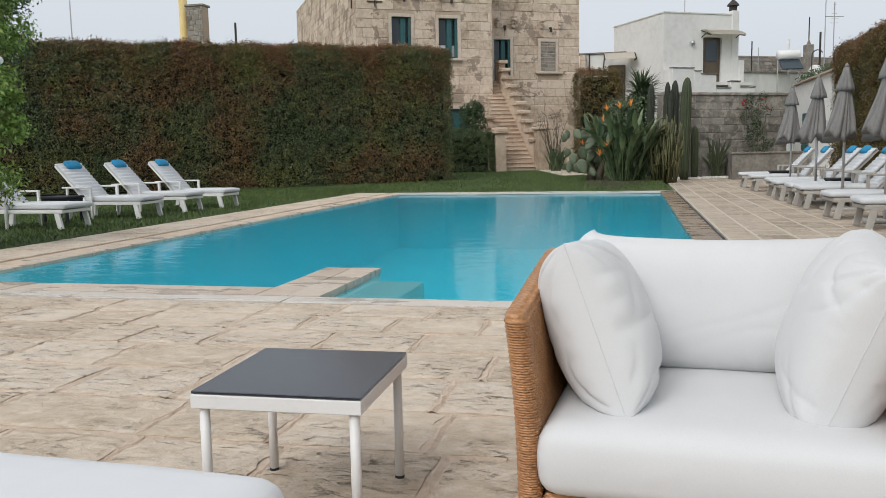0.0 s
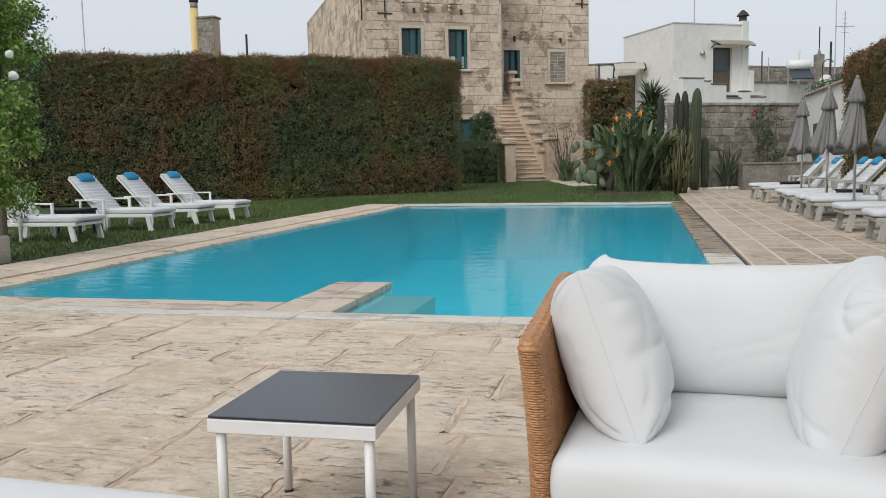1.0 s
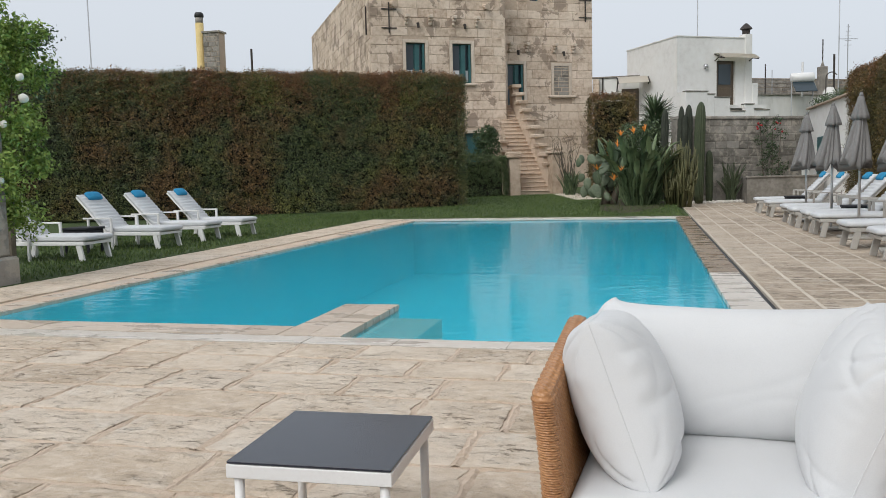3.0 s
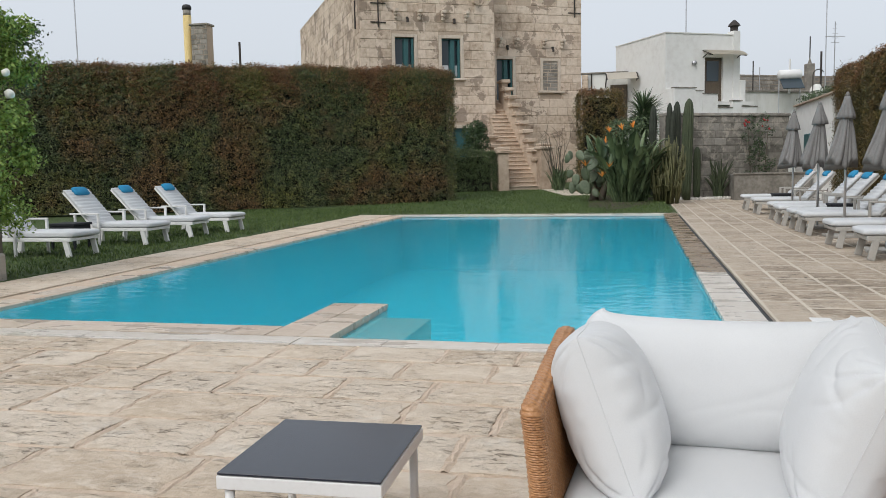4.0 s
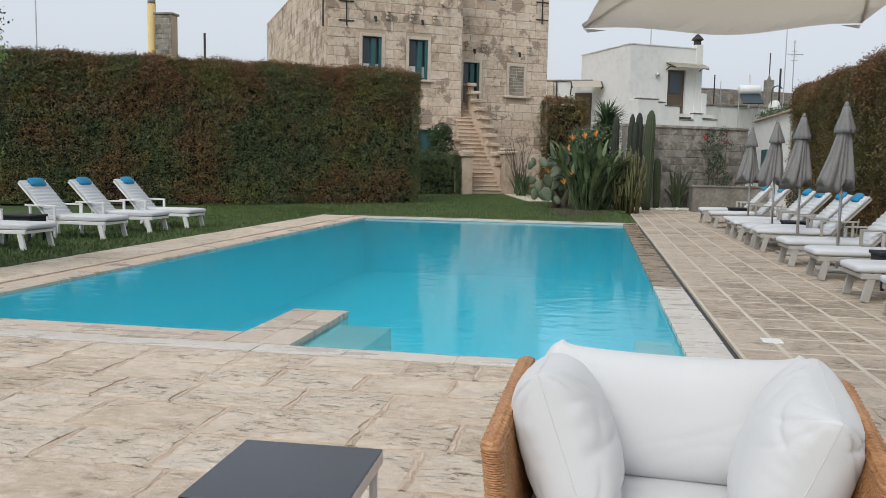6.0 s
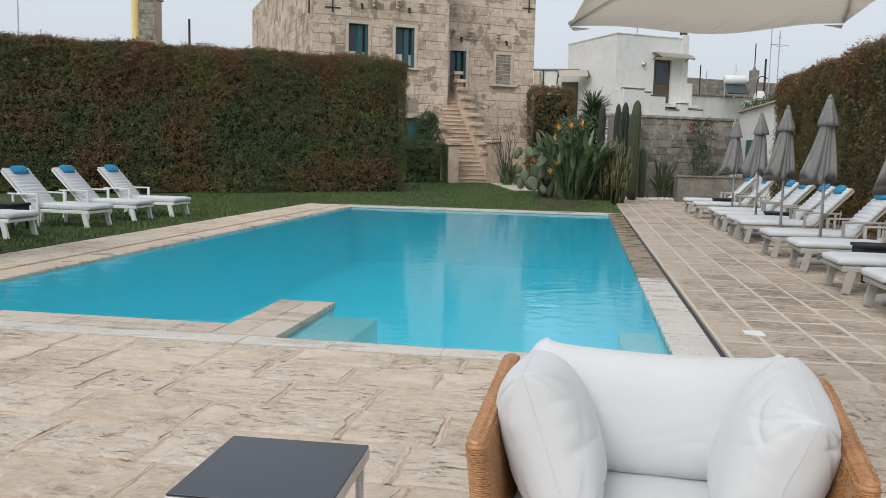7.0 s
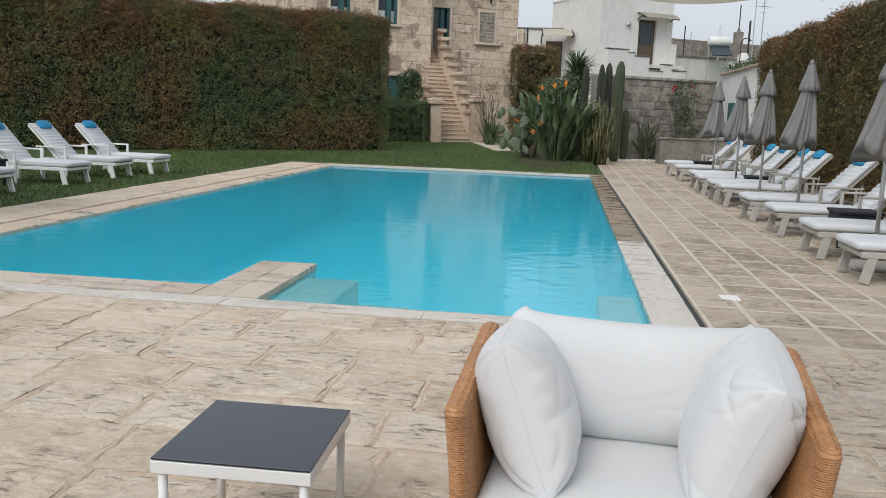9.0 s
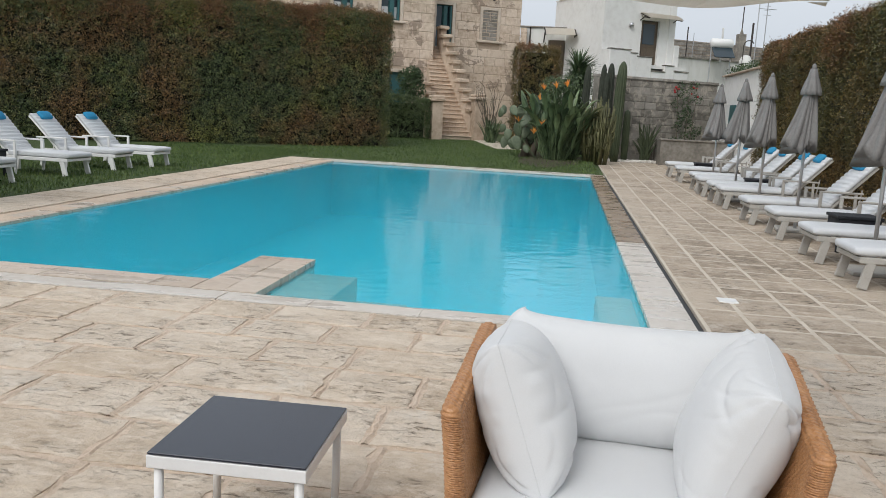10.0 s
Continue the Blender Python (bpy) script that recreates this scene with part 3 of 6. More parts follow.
def build_paving():
    r = random.Random(7)
    terrace = part("terrace", boxed((-14, -6, -.09), (12, 5.45, -.008)), MORTAR)
    tagged(terrace, "worn beige limestone terrace with pinkish mortar joints", "terrace", kind="structure")
    rows = [5.45, 5.02, 4.58, 4.12, 3.62, 3.12, 2.66, 2.1, 1.62, 1.1, .6, .1, -.45, -1.0, -1.6, -2.2]
    cells = []
    for y1, y0 in zip(rows, rows[1:]):
        known = {5.02: (-3.2, -2.5, -2.03, -1.44, -.86), 4.58: (-2.93, -2.42, -1.7, -1.15, -.4), 4.12: (-2.75, -2.02, -1.17, -.66), 3.62: (-2.6, -2.0, -1.35, -.78)}.get(y1)
        if known:
            cut = split(-7.2 + r.uniform(0, .5), known[0], .5, .85, r)[:-1] + list(known) + split(known[-1], 5.2, .5, .85, r)[1:]
        else:
            cut = split(-7.2 + r.uniform(0, .5), 5.2, .5, .95, r)
        cells += [(a, b, y0, y1) for a, b in zip(cut, cut[1:])]
    fill = bmesh.new()
    for x0, x1, y0, y1 in cells:
        joint_strip(fill, (x0, y0 + .01), (x0, y1 - .01), r.uniform(.03, .07), r)
        if r.random() < .75:
            a = r.uniform(x0, x1 - .2)
            joint_strip(fill, (a, y0), (min(x1, a + r.uniform(.2, .6)), y0), r.uniform(.03, .05), r)
    part("mortar_joint", fill, MORTAR, terrace, "crumbling pinkish mortar")["kind"] = "stuff"
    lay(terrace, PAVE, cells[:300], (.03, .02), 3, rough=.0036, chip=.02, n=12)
    part("drain_cover", boxed((1.4, 6.82, -.01), (1.56, 6.98, .008), .003), METAL_WHITE, terrace, "small square white drain cover")
    deck = part("pool_deck", boxed((1.13, 5.45, -.09), (12, 31.5, -.0056)), MORTAR_PALE)
    tagged(deck, "grey-beige limestone deck with pale joints beside the pool", "deck", kind="structure")
    cols = [1.14, 1.5, 1.93, 2.3, 2.75, 3.2, 3.75, 5.3]
    cells = []
    for x0, x1 in zip(cols, cols[1:]):
        cut = split(5.46 + r.uniform(0, .1), 31.0, *((.42, .62) if 1.2 < x0 < 3 else (.9, 1.6)), r)
        cut[0] = 5.46
        cells += [(x0, x1, a, b) for a, b in zip(cut, cut[1:])]
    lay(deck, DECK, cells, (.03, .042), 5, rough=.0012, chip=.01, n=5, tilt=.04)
    kerb = part("pool_coping", boxed((-7.58, 5.452, -.12), (-6.26, 22.2, -.02)), MORTAR)
    tagged(kerb, "broad sandstone coping along the pool", "coping", kind="structure")
    cells = [(-7.57, -6.62, a, b) for a, b in pairs(split(5.46, 22.0, .6, 1.2, r))]
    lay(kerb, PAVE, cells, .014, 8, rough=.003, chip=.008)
    cells = [(-6.6, -6.19, a, b) for a, b in pairs(split(5.46, 22.0, .7, 1.2, r))]
    lay(kerb, COPING, cells, .008, 9, level=-.02, rough=.001, chip=.004)
    near = part("pool_edge", boxed((-6.25, 5.452, -.12), (1.08, 5.69, -.03)), MORTAR)
    tagged(near, "pale flush stone edging of the pool", "coping", kind="structure")
    cells = [(a, b, 5.46, 5.72) for a, b in pairs(split(-6.2, 1.08, .7, 1.1, r))]
    lay(near, COPING_PALE, cells, .002, 11, level=.002, rough=.001, chip=.003)
    cells = [(a, b, 5.73, 6.11) for a, b in pairs(split(-6.2, -2.84, .7, 1.1, r))]
    cells += [(-2.84, -2.57, 5.73, 6.5), (-2.57, -2.29, 5.73, 6.5), (-2.84, -2.57, 6.5, 7.29), (-2.57, -2.29, 6.5, 7.29)]
    lay(near, COPING, cells, .006, 12, height=.04, level=.004, rough=.001, chip=.003)
    side = part("pool_edge", boxed((.76, 5.74, -.12), (1.06, 21.98, -.03)), MORTAR)
    tagged(side, "pale flush stone edging with a dark overflow slot", "coping", kind="structure")
    cells = [(.72, 1.07, a, b) for a, b in pairs(split(5.73, 21.98, .8, 1.3, r))]
    lay(side, COPING_PALE, [c for c in cells if c[2] < 9], .005, 13, rough=.001, chip=.003)
    lay(side, COPING_BROWN, [c for c in cells if c[2] >= 9], .006, 15, rough=.001, chip=.004)
    part("gutter_slot", boxed((1.07, 5.46, -.1), (1.125, 22.2, -.03)), BLACK, side, "dark drainage slot")
    back = part("pool_edge", boxed((-6.62, 21.62, -.12), (1.06, 22.15, -.03)), MORTAR)
    tagged(back, "narrow pale stone edging between pool and lawn", "coping", kind="structure")
    cells = [(a, b, 21.58, 22.16) for a, b in pairs(split(-6.6, 1.1, .8, 1.3, r))]
    lay(back, COPING_PALE, cells, .006, 14, rough=.001, chip=.006)


build_ground()
build_grass()
build_pool()
build_paving()

# ---- hedges ----
def hedge(name, label, m, length, depth, height, density, leaf, mat_face, mat_top, seed, faces="front top end", bulge=.14, group=""):
    """A clipped hedge: a core painted near-black as inner shade, under thousands of small leaves; local x runs along
    it, its front looks to -y.
    """
    r = np.random.default_rng(seed)
    root = thing(name, label, "hedge", m, group)
    part("core", boxed((.2, .2, 0), (length - .2, depth - .2, height - .2), .1), HEDGE_INNER_SHADE, root)

    def wob(p):
        return np.array([noise.noise(Vector(q) * .8) * bulge + noise.noise(Vector(q) * 2.6) * bulge * .7 + noise.noise(Vector(q) * 7.5) * bulge * .55 for q in p])

    def tufts(p, nn, n, per=7, reach=.075):
        """Every shoot is a few leaves round one spot."""
        k = np.arange(n) // per
        off = r.normal(0, 1, (n, 3)) * reach * .6
        return p[k] + off, nn[k]

    sets = []
    if "front" in faces:
        sets.append((length * height, lambda n: np.column_stack([r.uniform(0, length, n), np.zeros(n), r.uniform(0, height, n)]), (0, -1, .35), mat_face, "foliage"))
    if "end" in faces:
        sets.append((depth * height, lambda n: np.column_stack([np.full(n, length), r.uniform(0, depth, n), r.uniform(0, height, n)]), (1, 0, .35), mat_face, "foliage"))
    if "start" in faces:
        sets.append((depth * height, lambda n: np.column_stack([np.zeros(n), r.uniform(0, depth, n), r.uniform(0, height, n)]), (-1, 0, .35), mat_face, "foliage"))
    if "top" in faces:
        sets.append((length * depth, lambda n: np.column_stack([r.uniform(0, length, n), r.uniform(0, depth, n), np.full(n, height)]), (0, 0, 1), mat_top, "top_growth"))
        sets.append((length * 1.3, lambda n: np.column_stack([r.uniform(0, length, n), np.abs(r.normal(0, .07, n)) - .03, np.full(n, height) - np.minimum(np.abs(r.normal(0, .6, n)), height * .6) + .05]), (0, -.6, .8), mat_top, "top_growth"))
        n, per = int(length * 60), 7
        base = np.column_stack([r.uniform(0, length, n), r.uniform(-.02, depth * .6, n), np.full(n, height) - .05])
        base[:, 2] += wob(base)
        lean = np.column_stack([r.normal(0, .25, (n, 2)), np.ones(n)])
        tall = r.uniform(.06, .2, n) * (1 + (r.random(n) < .12) * .7)
        k = np.repeat(np.arange(n), per)
        along = np.tile(np.linspace(.15, 1, per), n)
        p = base[k] + unit(lean)[k] * (tall[k] * along)[:, None] + r.normal(0, .018, (n * per, 3))
        me = quads("shoot_fringe", leaves(r, p, np.tile([0, -.7, .5], (n * per, 1)), leaf * .85, leaf * .42, .9))
        mesh_part("shoot_fringe", me, mat_top, root, "loose reddish shoots on top")["kind"] = "stuff"
    for area, where, nrm, mt, label_ in sets:
        n, per = int(area * density), 7
        spots = where(n // per + 1)
        nn = np.tile(np.array(nrm, float), (len(spots), 1))
        flat = np.array([nrm[0], nrm[1], max(0, nrm[2] - .35)])
        d = wob(spots) + r.normal(0, .05, len(spots)) - .02
        spots = spots + unit(flat[None, :]) * d[:, None]
        p, nn = tufts(spots, nn, n)
        # round the upper edge and keep the foot tight
        edge = np.clip((p[:, 2] - (height - .25)) / .25, 0, 1) ** 2 * .1
        p[:, 1] += edge * (nrm[1] < 0)
        p[:, 2] = np.maximum(p[:, 2], .02)
        me = quads(label_, leaves(r, p, nn, leaf, leaf * .5))
        mesh_part(label_, me, mt, root, "reddish young shoots" if label_ == "top_growth" else "")
    return root


def build_hedges():
    hx, hy = -9.3 - 13.5 * math.cos(radians(TURN)), 26.6 - 13.5 * math.sin(radians(TURN))
    hedge("hedge", "tall clipped green hedge with reddish-brown new growth", pose(hx, hy, .05, 0, 0, TURN), 17.1, 1.6, 4.6, 2300, .06, HEDGE, HEDGE_TIP, 11)
    hedge("hedge", "tall clipped ochre-green hedge behind the sun loungers", pose(5.75, 26.3, 0, 0, 0, -90), 22, 1.4, 3.85, 2300, .05, HEDGE_RUST, HEDGE_TIP, 12, "front top start")
    hedge("hedge", "short clump of clipped hedge beside the stone house", pose(-2.05, 32.8, .1, 0, 0, 10), 1.65, 1.5, 4.02, 900, .07, HEDGE_RUST, HEDGE_TIP, 13, "front top start end")
    hedge("hedge", "low dark green hedge beside the stone stairs", pose(-8.4, 34.0, .2, 0, 0, TURN - 12), 2.75, .9, 1.72, 1500, .06, BUSH_LIGHT, BUSH_LIGHT, 14, "front top end")


# ---- masonry helpers ----
def wall_with_openings(length, z0, z1, thick, openings):
    out = []
    us = sorted({0, length, *[o[0] for o in openings], *[o[1] for o in openings]})
    zs = sorted({z0, z1, *[o[2] for o in openings], *[o[3] for o in openings]})
    for a, b in zip(us, us[1:]):
        run = None
        for c, d in zip(zs, zs[1:]):
            hole = any(o[0] <= a and b <= o[1] and o[2] <= c and d <= o[3] for o in openings)
            if hole:
                if run:
                    out.append(((a, 0, run[0]), (b, thick, run[1])))
                run = None
            else:
                run = (run[0] if run else c, d)
        if run:
            out.append(((a, 0, run[0]), (b, thick, run[1])))
    return out


def courses(length, z0, z1, height, lo, hi, keep_out, r):
    """Stones laid in courses: rows of (u0, u1, za, zb), cut at the openings."""
    out, z = [], z0
    while z < z1 - .05:
        zb = min(z + height, z1)
        u = -r.uniform(0, hi * .6)
        while u < length:
            ub = u + r.uniform(lo, hi)
            segs = [(max(u, 0), min(ub, length))]
            for o in keep_out:
                if o[2] < zb - .04 and o[3] > z + .04:
                    segs = [s for a, b in segs for s in ((a, min(b, o[0])), (max(a, o[1]), b)) if s[1] - s[0] > .06]
            out += [(a, b, z, zb) for a, b in segs if b - a > .06]
            u = ub
        z = zb
    return out


def stone_mesh(w, h, d, r, name="stone_block"):
    """A squared stone; its back lies at y = 0 and its worn face at -d."""
    bm = bmesh.new()
    c = min(.02, w * .12)
    back = [bm.verts.new(p) for p in ((-w / 2, 0, -h / 2), (w / 2, 0, -h / 2), (w / 2, 0, h / 2), (-w / 2, 0, h / 2))]
    j = lambda: r.uniform(-.006, .006)
    rim = [bm.verts.new((v.co.x * .995 + j(), -d * .55, v.co.z * .995 + j())) for v in back]
    face = [bm.verts.new((v.co.x - math.copysign(c, v.co.x) + j(), -d + j() * .6, v.co.z - math.copysign(c, v.co.z) + j())) for v in back]
    for a, b in ((back, rim), (rim, face)):
        for k in range(4):
            bm.faces.new((a[k], a[(k + 1) % 4], b[(k + 1) % 4], b[k]))
    bm.faces.new(face)
    me = bpy.data.meshes.new(name)
    bm.to_mesh(me)
    bm.free()
    return me


def lay_stones(parent, cells, gap, depth, mt, seed, origin=None):
    r = random.Random(seed)
    base = origin or Matrix()
    for a, b, c, d in cells:
        mesh_part("stone_block", stone_mesh(b - a - gap, d - c - gap, depth + r.uniform(-.008, .008), r), mt, parent, at=base @ pose((a + b) / 2, 0, (c + d) / 2))


def joined_stones(name, parent, cells, gap, depth, mt, seed, origin):
    r = random.Random(seed)
    bm = bmesh.new()
    for a, b, c, d in cells:
        box(bm, (a + gap / 2, -depth + r.uniform(-.008, .008), c + gap / 2), (b - gap / 2, 0, d - gap / 2), .0, origin)
    ob = part(name, bm, mt, parent)
    ob["kind"] = "stuff"


# ---- the stone house ----
HOUSE = pose(-12.35, 36.51, .0, 0, 0, TURN)


def window_in(root, u0, u1, z0, z1, frame_mat, m, curtain=False):
    mid = (u0 + u1) / 2
    bm = bmesh.new()
    for lo, hi in (((u0, .2, z0), (u0 + .06, .27, z1)), ((u1 - .06, .2, z0), (u1, .27, z1)), ((u0 + .06, .2, z1 - .07), (u1 - .06, .27, z1)), ((u0 + .06, .2, z0), (u1 - .06, .27, z0 + .08)), ((mid - .05, .19, z0 + .08), (mid + .05, .26, z1 - .07))):
        box(bm, lo, hi, .004, m)
    w = part("window", bm, frame_mat, root, "teal wooden window with dark glass")
    for a, b in ((u0 + .06, mid - .05), (mid + .05, u1 - .06)):
        part("pane", boxed((a, .23, z0 + .08), (b, .24, z1 - .07), 0, m), GLASS, w)
        if curtain:
            part("curtain", boxed((a + .03, .215, z0 + .1), (b - .03, .222, z0 + .62), 0, m), FABRIC, w, "white half curtain")
    part("shutter", boxed((u1 - .12, .03, z0 + .02), (u1 - .02, .19, z1 - .03), .01, m), frame_mat, w, "folded teal shutter")
    part("shutter", boxed((mid - .02, .1, z0 + .02), (mid + .2, .14, z1 - .03), .01, m), frame_mat, w, "half-open teal shutter")
    return w


RECESS, SEAM = 1.6, 6.66                          # the wing with the stairs stands back behind this corner


def set_back(u, z):
    """Where a point of the front plane lies once its wing stands back by RECESS."""
    k = (37.9 + RECESS) / 37.9
    return -8.05 + (u + 8.05) * k, 1.4 + (z - 1.4) * k


def back_rect(a, b, c, d):
    (a, c), (b, d) = set_back(a, c), set_back(b, d)
    return a, b, c, d


def build_house():
    root = thing("stone_house", "tall weathered limestone house with teal windows", "house", HOUSE)
    wing = Matrix.Translation((0, RECESS, 0))
    end, top = 12.11, 10.63
    front = [(1.68, 2.61, 5.55, 7.4), (3.96, 4.9, 5.55, 7.4), (4.45, 5.4, .3, 3.18)]
    rear = [back_rect(6.74, 7.58, 4.5, 6.5), back_rect(6.72, 7.1, 9.54, 10.02), back_rect(7.96, 8.43, 9.54, 10.04)]
    niche = back_rect(9.19, 10.0, 5.0, 6.44)
    wall = part("wall", boxed((0, .5, -.2), (.5, 19, top)), JOINT, root)
    for lo, hi in wall_with_openings(SEAM, -.2, top, .5, front) + [((SEAM - .5, .5, -.2), (SEAM, RECESS, top)), ((end - .5, RECESS + .5, -.2), (end, 19, top)), ((.5, 18.5, -.2), (end - .5, 19, top))]:
        part("wall", boxed(lo, hi), JOINT, root)
    back_wall = None
    shifted = [(a - SEAM + .5, b - SEAM + .5, c, d) for a, b, c, d in rear]
    for lo, hi in wall_with_openings(end - SEAM + .5, -.2, top + .2, .5, shifted):
        ob = part("wall", boxed(lo, hi, 0, wing @ Matrix.Translation((SEAM - .5, 0, 0))), JOINT, root)
        back_wall = back_wall or ob
    part("roof", boxed((.5, RECESS + .5, top - .5), (end - .5, 18.5, top - .3)), TUFO, root)
    part("floor_slab", boxed((.5, RECESS + .5, 4.2), (end - .5, 6, 4.4)), JOINT, root)
    part("inner_wall", boxed((.5, 4.5, .0), (end - .5, 4.6, top - .5)), JOINT, root)
    r = random.Random(21)
    keep = [(a - .16, b + .16, c - .1, d + .16) for a, b, c, d in front]
    cells = [c for c in courses(SEAM, .05, top, .425, .5, 1.1, keep, r) if c[2] > .4]
    lay_stones(wall, cells, .016, .022, TUFO, 22)
    keep = [(a - .16 - SEAM, b + .16 - SEAM, c - .1, d + .16) for a, b, c, d in rear + [niche]]
    cells = [c for c in courses(end - SEAM, .05, top, .425, .5, 1.1, keep, r) if c[2] > .4]
    lay_stones(back_wall, cells, .016, .022, TUFO, 23, wing @ Matrix.Translation((SEAM, 0, 0)))
    cells = courses(19, 3.7, top, .425, .6, 1.2, [], r)
    joined_stones("stonework", wall, cells, .016, .02, TUFO, 24, pose(0, 19, 0, 0, 0, -90))
    cap = bmesh.new()
    box(cap, (-.04, -.04, top), (SEAM + .02, .5, top + .08))
    box(cap, (-.04, .5, top), (.5, 19, top + .08))
    part("parapet_cap", cap, TUFO, root)

    def surround(a, b, c, d, m, left=True):
        fr = bmesh.new()
        if left:
            box(fr, (a - .155, -.03, c - .02), (a - .002, .12, d + .15), .008, m)
        box(fr, (b + .002, -.03, c - .02), (b + .155, .12, d + .15), .008, m)
        box(fr, (a - .002, -.03, d + .002), (b + .002, .12, d + .15), .008, m)
        part("stone_surround", fr, TUFO_SMOOTH, root, "smooth pale stone surround")

    for o in front:
        surround(*o, Matrix())
    for a, b, c, d in front[:2]:
        part("sill", boxed((a - .25, -.14, c - .12), (b + .25, .18, c - .01), .02), TUFO_SMOOTH, root)
        window_in(root, a, b, c, d, TEAL_PAINT, Matrix(), True)
    surround(*rear[0], wing)
    window_in(root, *rear[0], TEAL_PAINT, wing)
    for a, b, c, d in rear[1:]:
        w = part("window", boxed((a, .2, c), (b, .24, d), 0, wing), GLASS, root, "small dark attic window")
        fr = bmesh.new()
        box(fr, (a, .16, c), (a + .04, .2, d), 0, wing)
        box(fr, (b - .04, .16, c), (b, .2, d), 0, wing)
        part("frame", fr, TEAL_PAINT, w)
    d0 = front[2]
    door = part("door", boxed((d0[0], .2, d0[2]), (d0[1], .26, d0[3]), .01), TEAL_PAINT, root, "teal ground-floor door")
    part("panel", boxed((d0[0] + .1, .18, d0[2] + .2), ((d0[0] + d0[1]) / 2 - .04, .2, d0[3] - .15), .01), TEAL_PAINT, door)
    part("panel", boxed(((d0[0] + d0[1]) / 2 + .04, .18, d0[2] + .2), (d0[1] - .1, .2, d0[3] - .15), .01), TEAL_PAINT, door)
    # the walled-up window with its ledge
    a, b, c, d = niche
    blind = part("blind_window", boxed((a, -.004, c), (b, .0, d), 0, wing), JOINT, root, "walled-up window of rough stones")
    z = c
    while z < d - .05:
        zb = min(z + r.uniform(.14, .22), d)
        lay_stones(blind, [(a, a + .42, z, zb), (a + .42, b, z, zb)] if r.random() < .5 else [(a, a + .25, z, zb), (a + .25, b, z, zb)], .03, .015, TUFO_GREY, int(z * 100), wing)
        z = zb
    fr = bmesh.new()
    box(fr, (a - .15, -.045, c), (a - .002, .02, d + .15), .01, wing)
    box(fr, (b + .002, -.045, c), (b + .15, .02, d + .15), .01, wing)
    box(fr, (a - .002, -.045, d + .002), (b + .002, .02, d + .15), .01, wing)
    part("stone_surround", fr, TUFO_SMOOTH, root)
    part("sill", boxed((a - .34, -.17, c - .13), (b + .34, .02, c - .005), .025, wing), TUFO_SMOOTH, root)
    # brackets, iron ties and spouts
    low = [set_back(u, 7.2) for u in (6.85, 7.72, 9.2, 10.2)]
    for u, z, m in [(u, 8.35, Matrix()) for u in (1.72, 2.86, 4.02, 5.17)] + [(u, z, wing) for u, z in low]:
        bk = bmesh.new()
        box(bk, (u - .09, -.42, z + .14), (u + .09, .0, z + .3), .03, m)
        box(bk, (u - .085, -.3, z - .0), (u + .085, .0, z + .15), .05, m)
        box(bk, (u - .08, -.17, z - .16), (u + .08, .0, z + .02), .05, m)
        part("bracket", bk, TUFO_SMOOTH, root, "carved stone bracket")
    for u, z, m in [(2.28, 8.28, Matrix()), (4.58, 8.28, Matrix()), (*set_back(7.28, 7.12), wing), (*set_back(9.7, 7.1), wing)]:
        part("drain_pipe", tubed([m @ Vector(p) for p in ((u, 0, z), (u, -.12, z), (u, -.14, z - .2))], .06, 8), IRON, root, "short dark drain pipe")
    for u, z0, z1, m in ((.9, 7.82, 9.2, Matrix()), (*set_back(10.9, 8.6), set_back(0, 9.95)[1], wing)):
        tie = bmesh.new()
        box(tie, (u - .025, -.09, z0), (u + .025, -.035, z1), 0, m)
        for z in (z0 + .22, z1 - .3):
            box(tie, (u - .36, -.075, z - .025), (u - .025, -.037, z + .025), 0, m)
            box(tie, (u + .025, -.075, z - .025), (u + .36, -.037, z + .025), 0, m)
        part("wall_tie", tie, IRON, root, "rusty iron cross-shaped wall tie")
    part("wall_tie", boxed((-.09, .55, 7.8), (-.03, .61, 9.1)), IRON, root, "rusty iron wall tie")
    for u, z in ((1.12, 9.15), (5.64, 9.17)):
        part("spout", tubed([(u, .0, z), (u, -.35, z - .06)], .13, 10), TUFO_STAIR, root, "round stone rain spout")


def worn_block(lo, hi, m, r, bevel=.03, jitter=.014):
    """A squared stone whose corners have moved and rounded with age."""
    bm = boxed(lo, hi, bevel, m)
    for v in bm.verts:
        v.co += Vector((r.uniform(-jitter, jitter), r.uniform(-jitter, jitter), r.uniform(-jitter, jitter) * .6))
    return bm


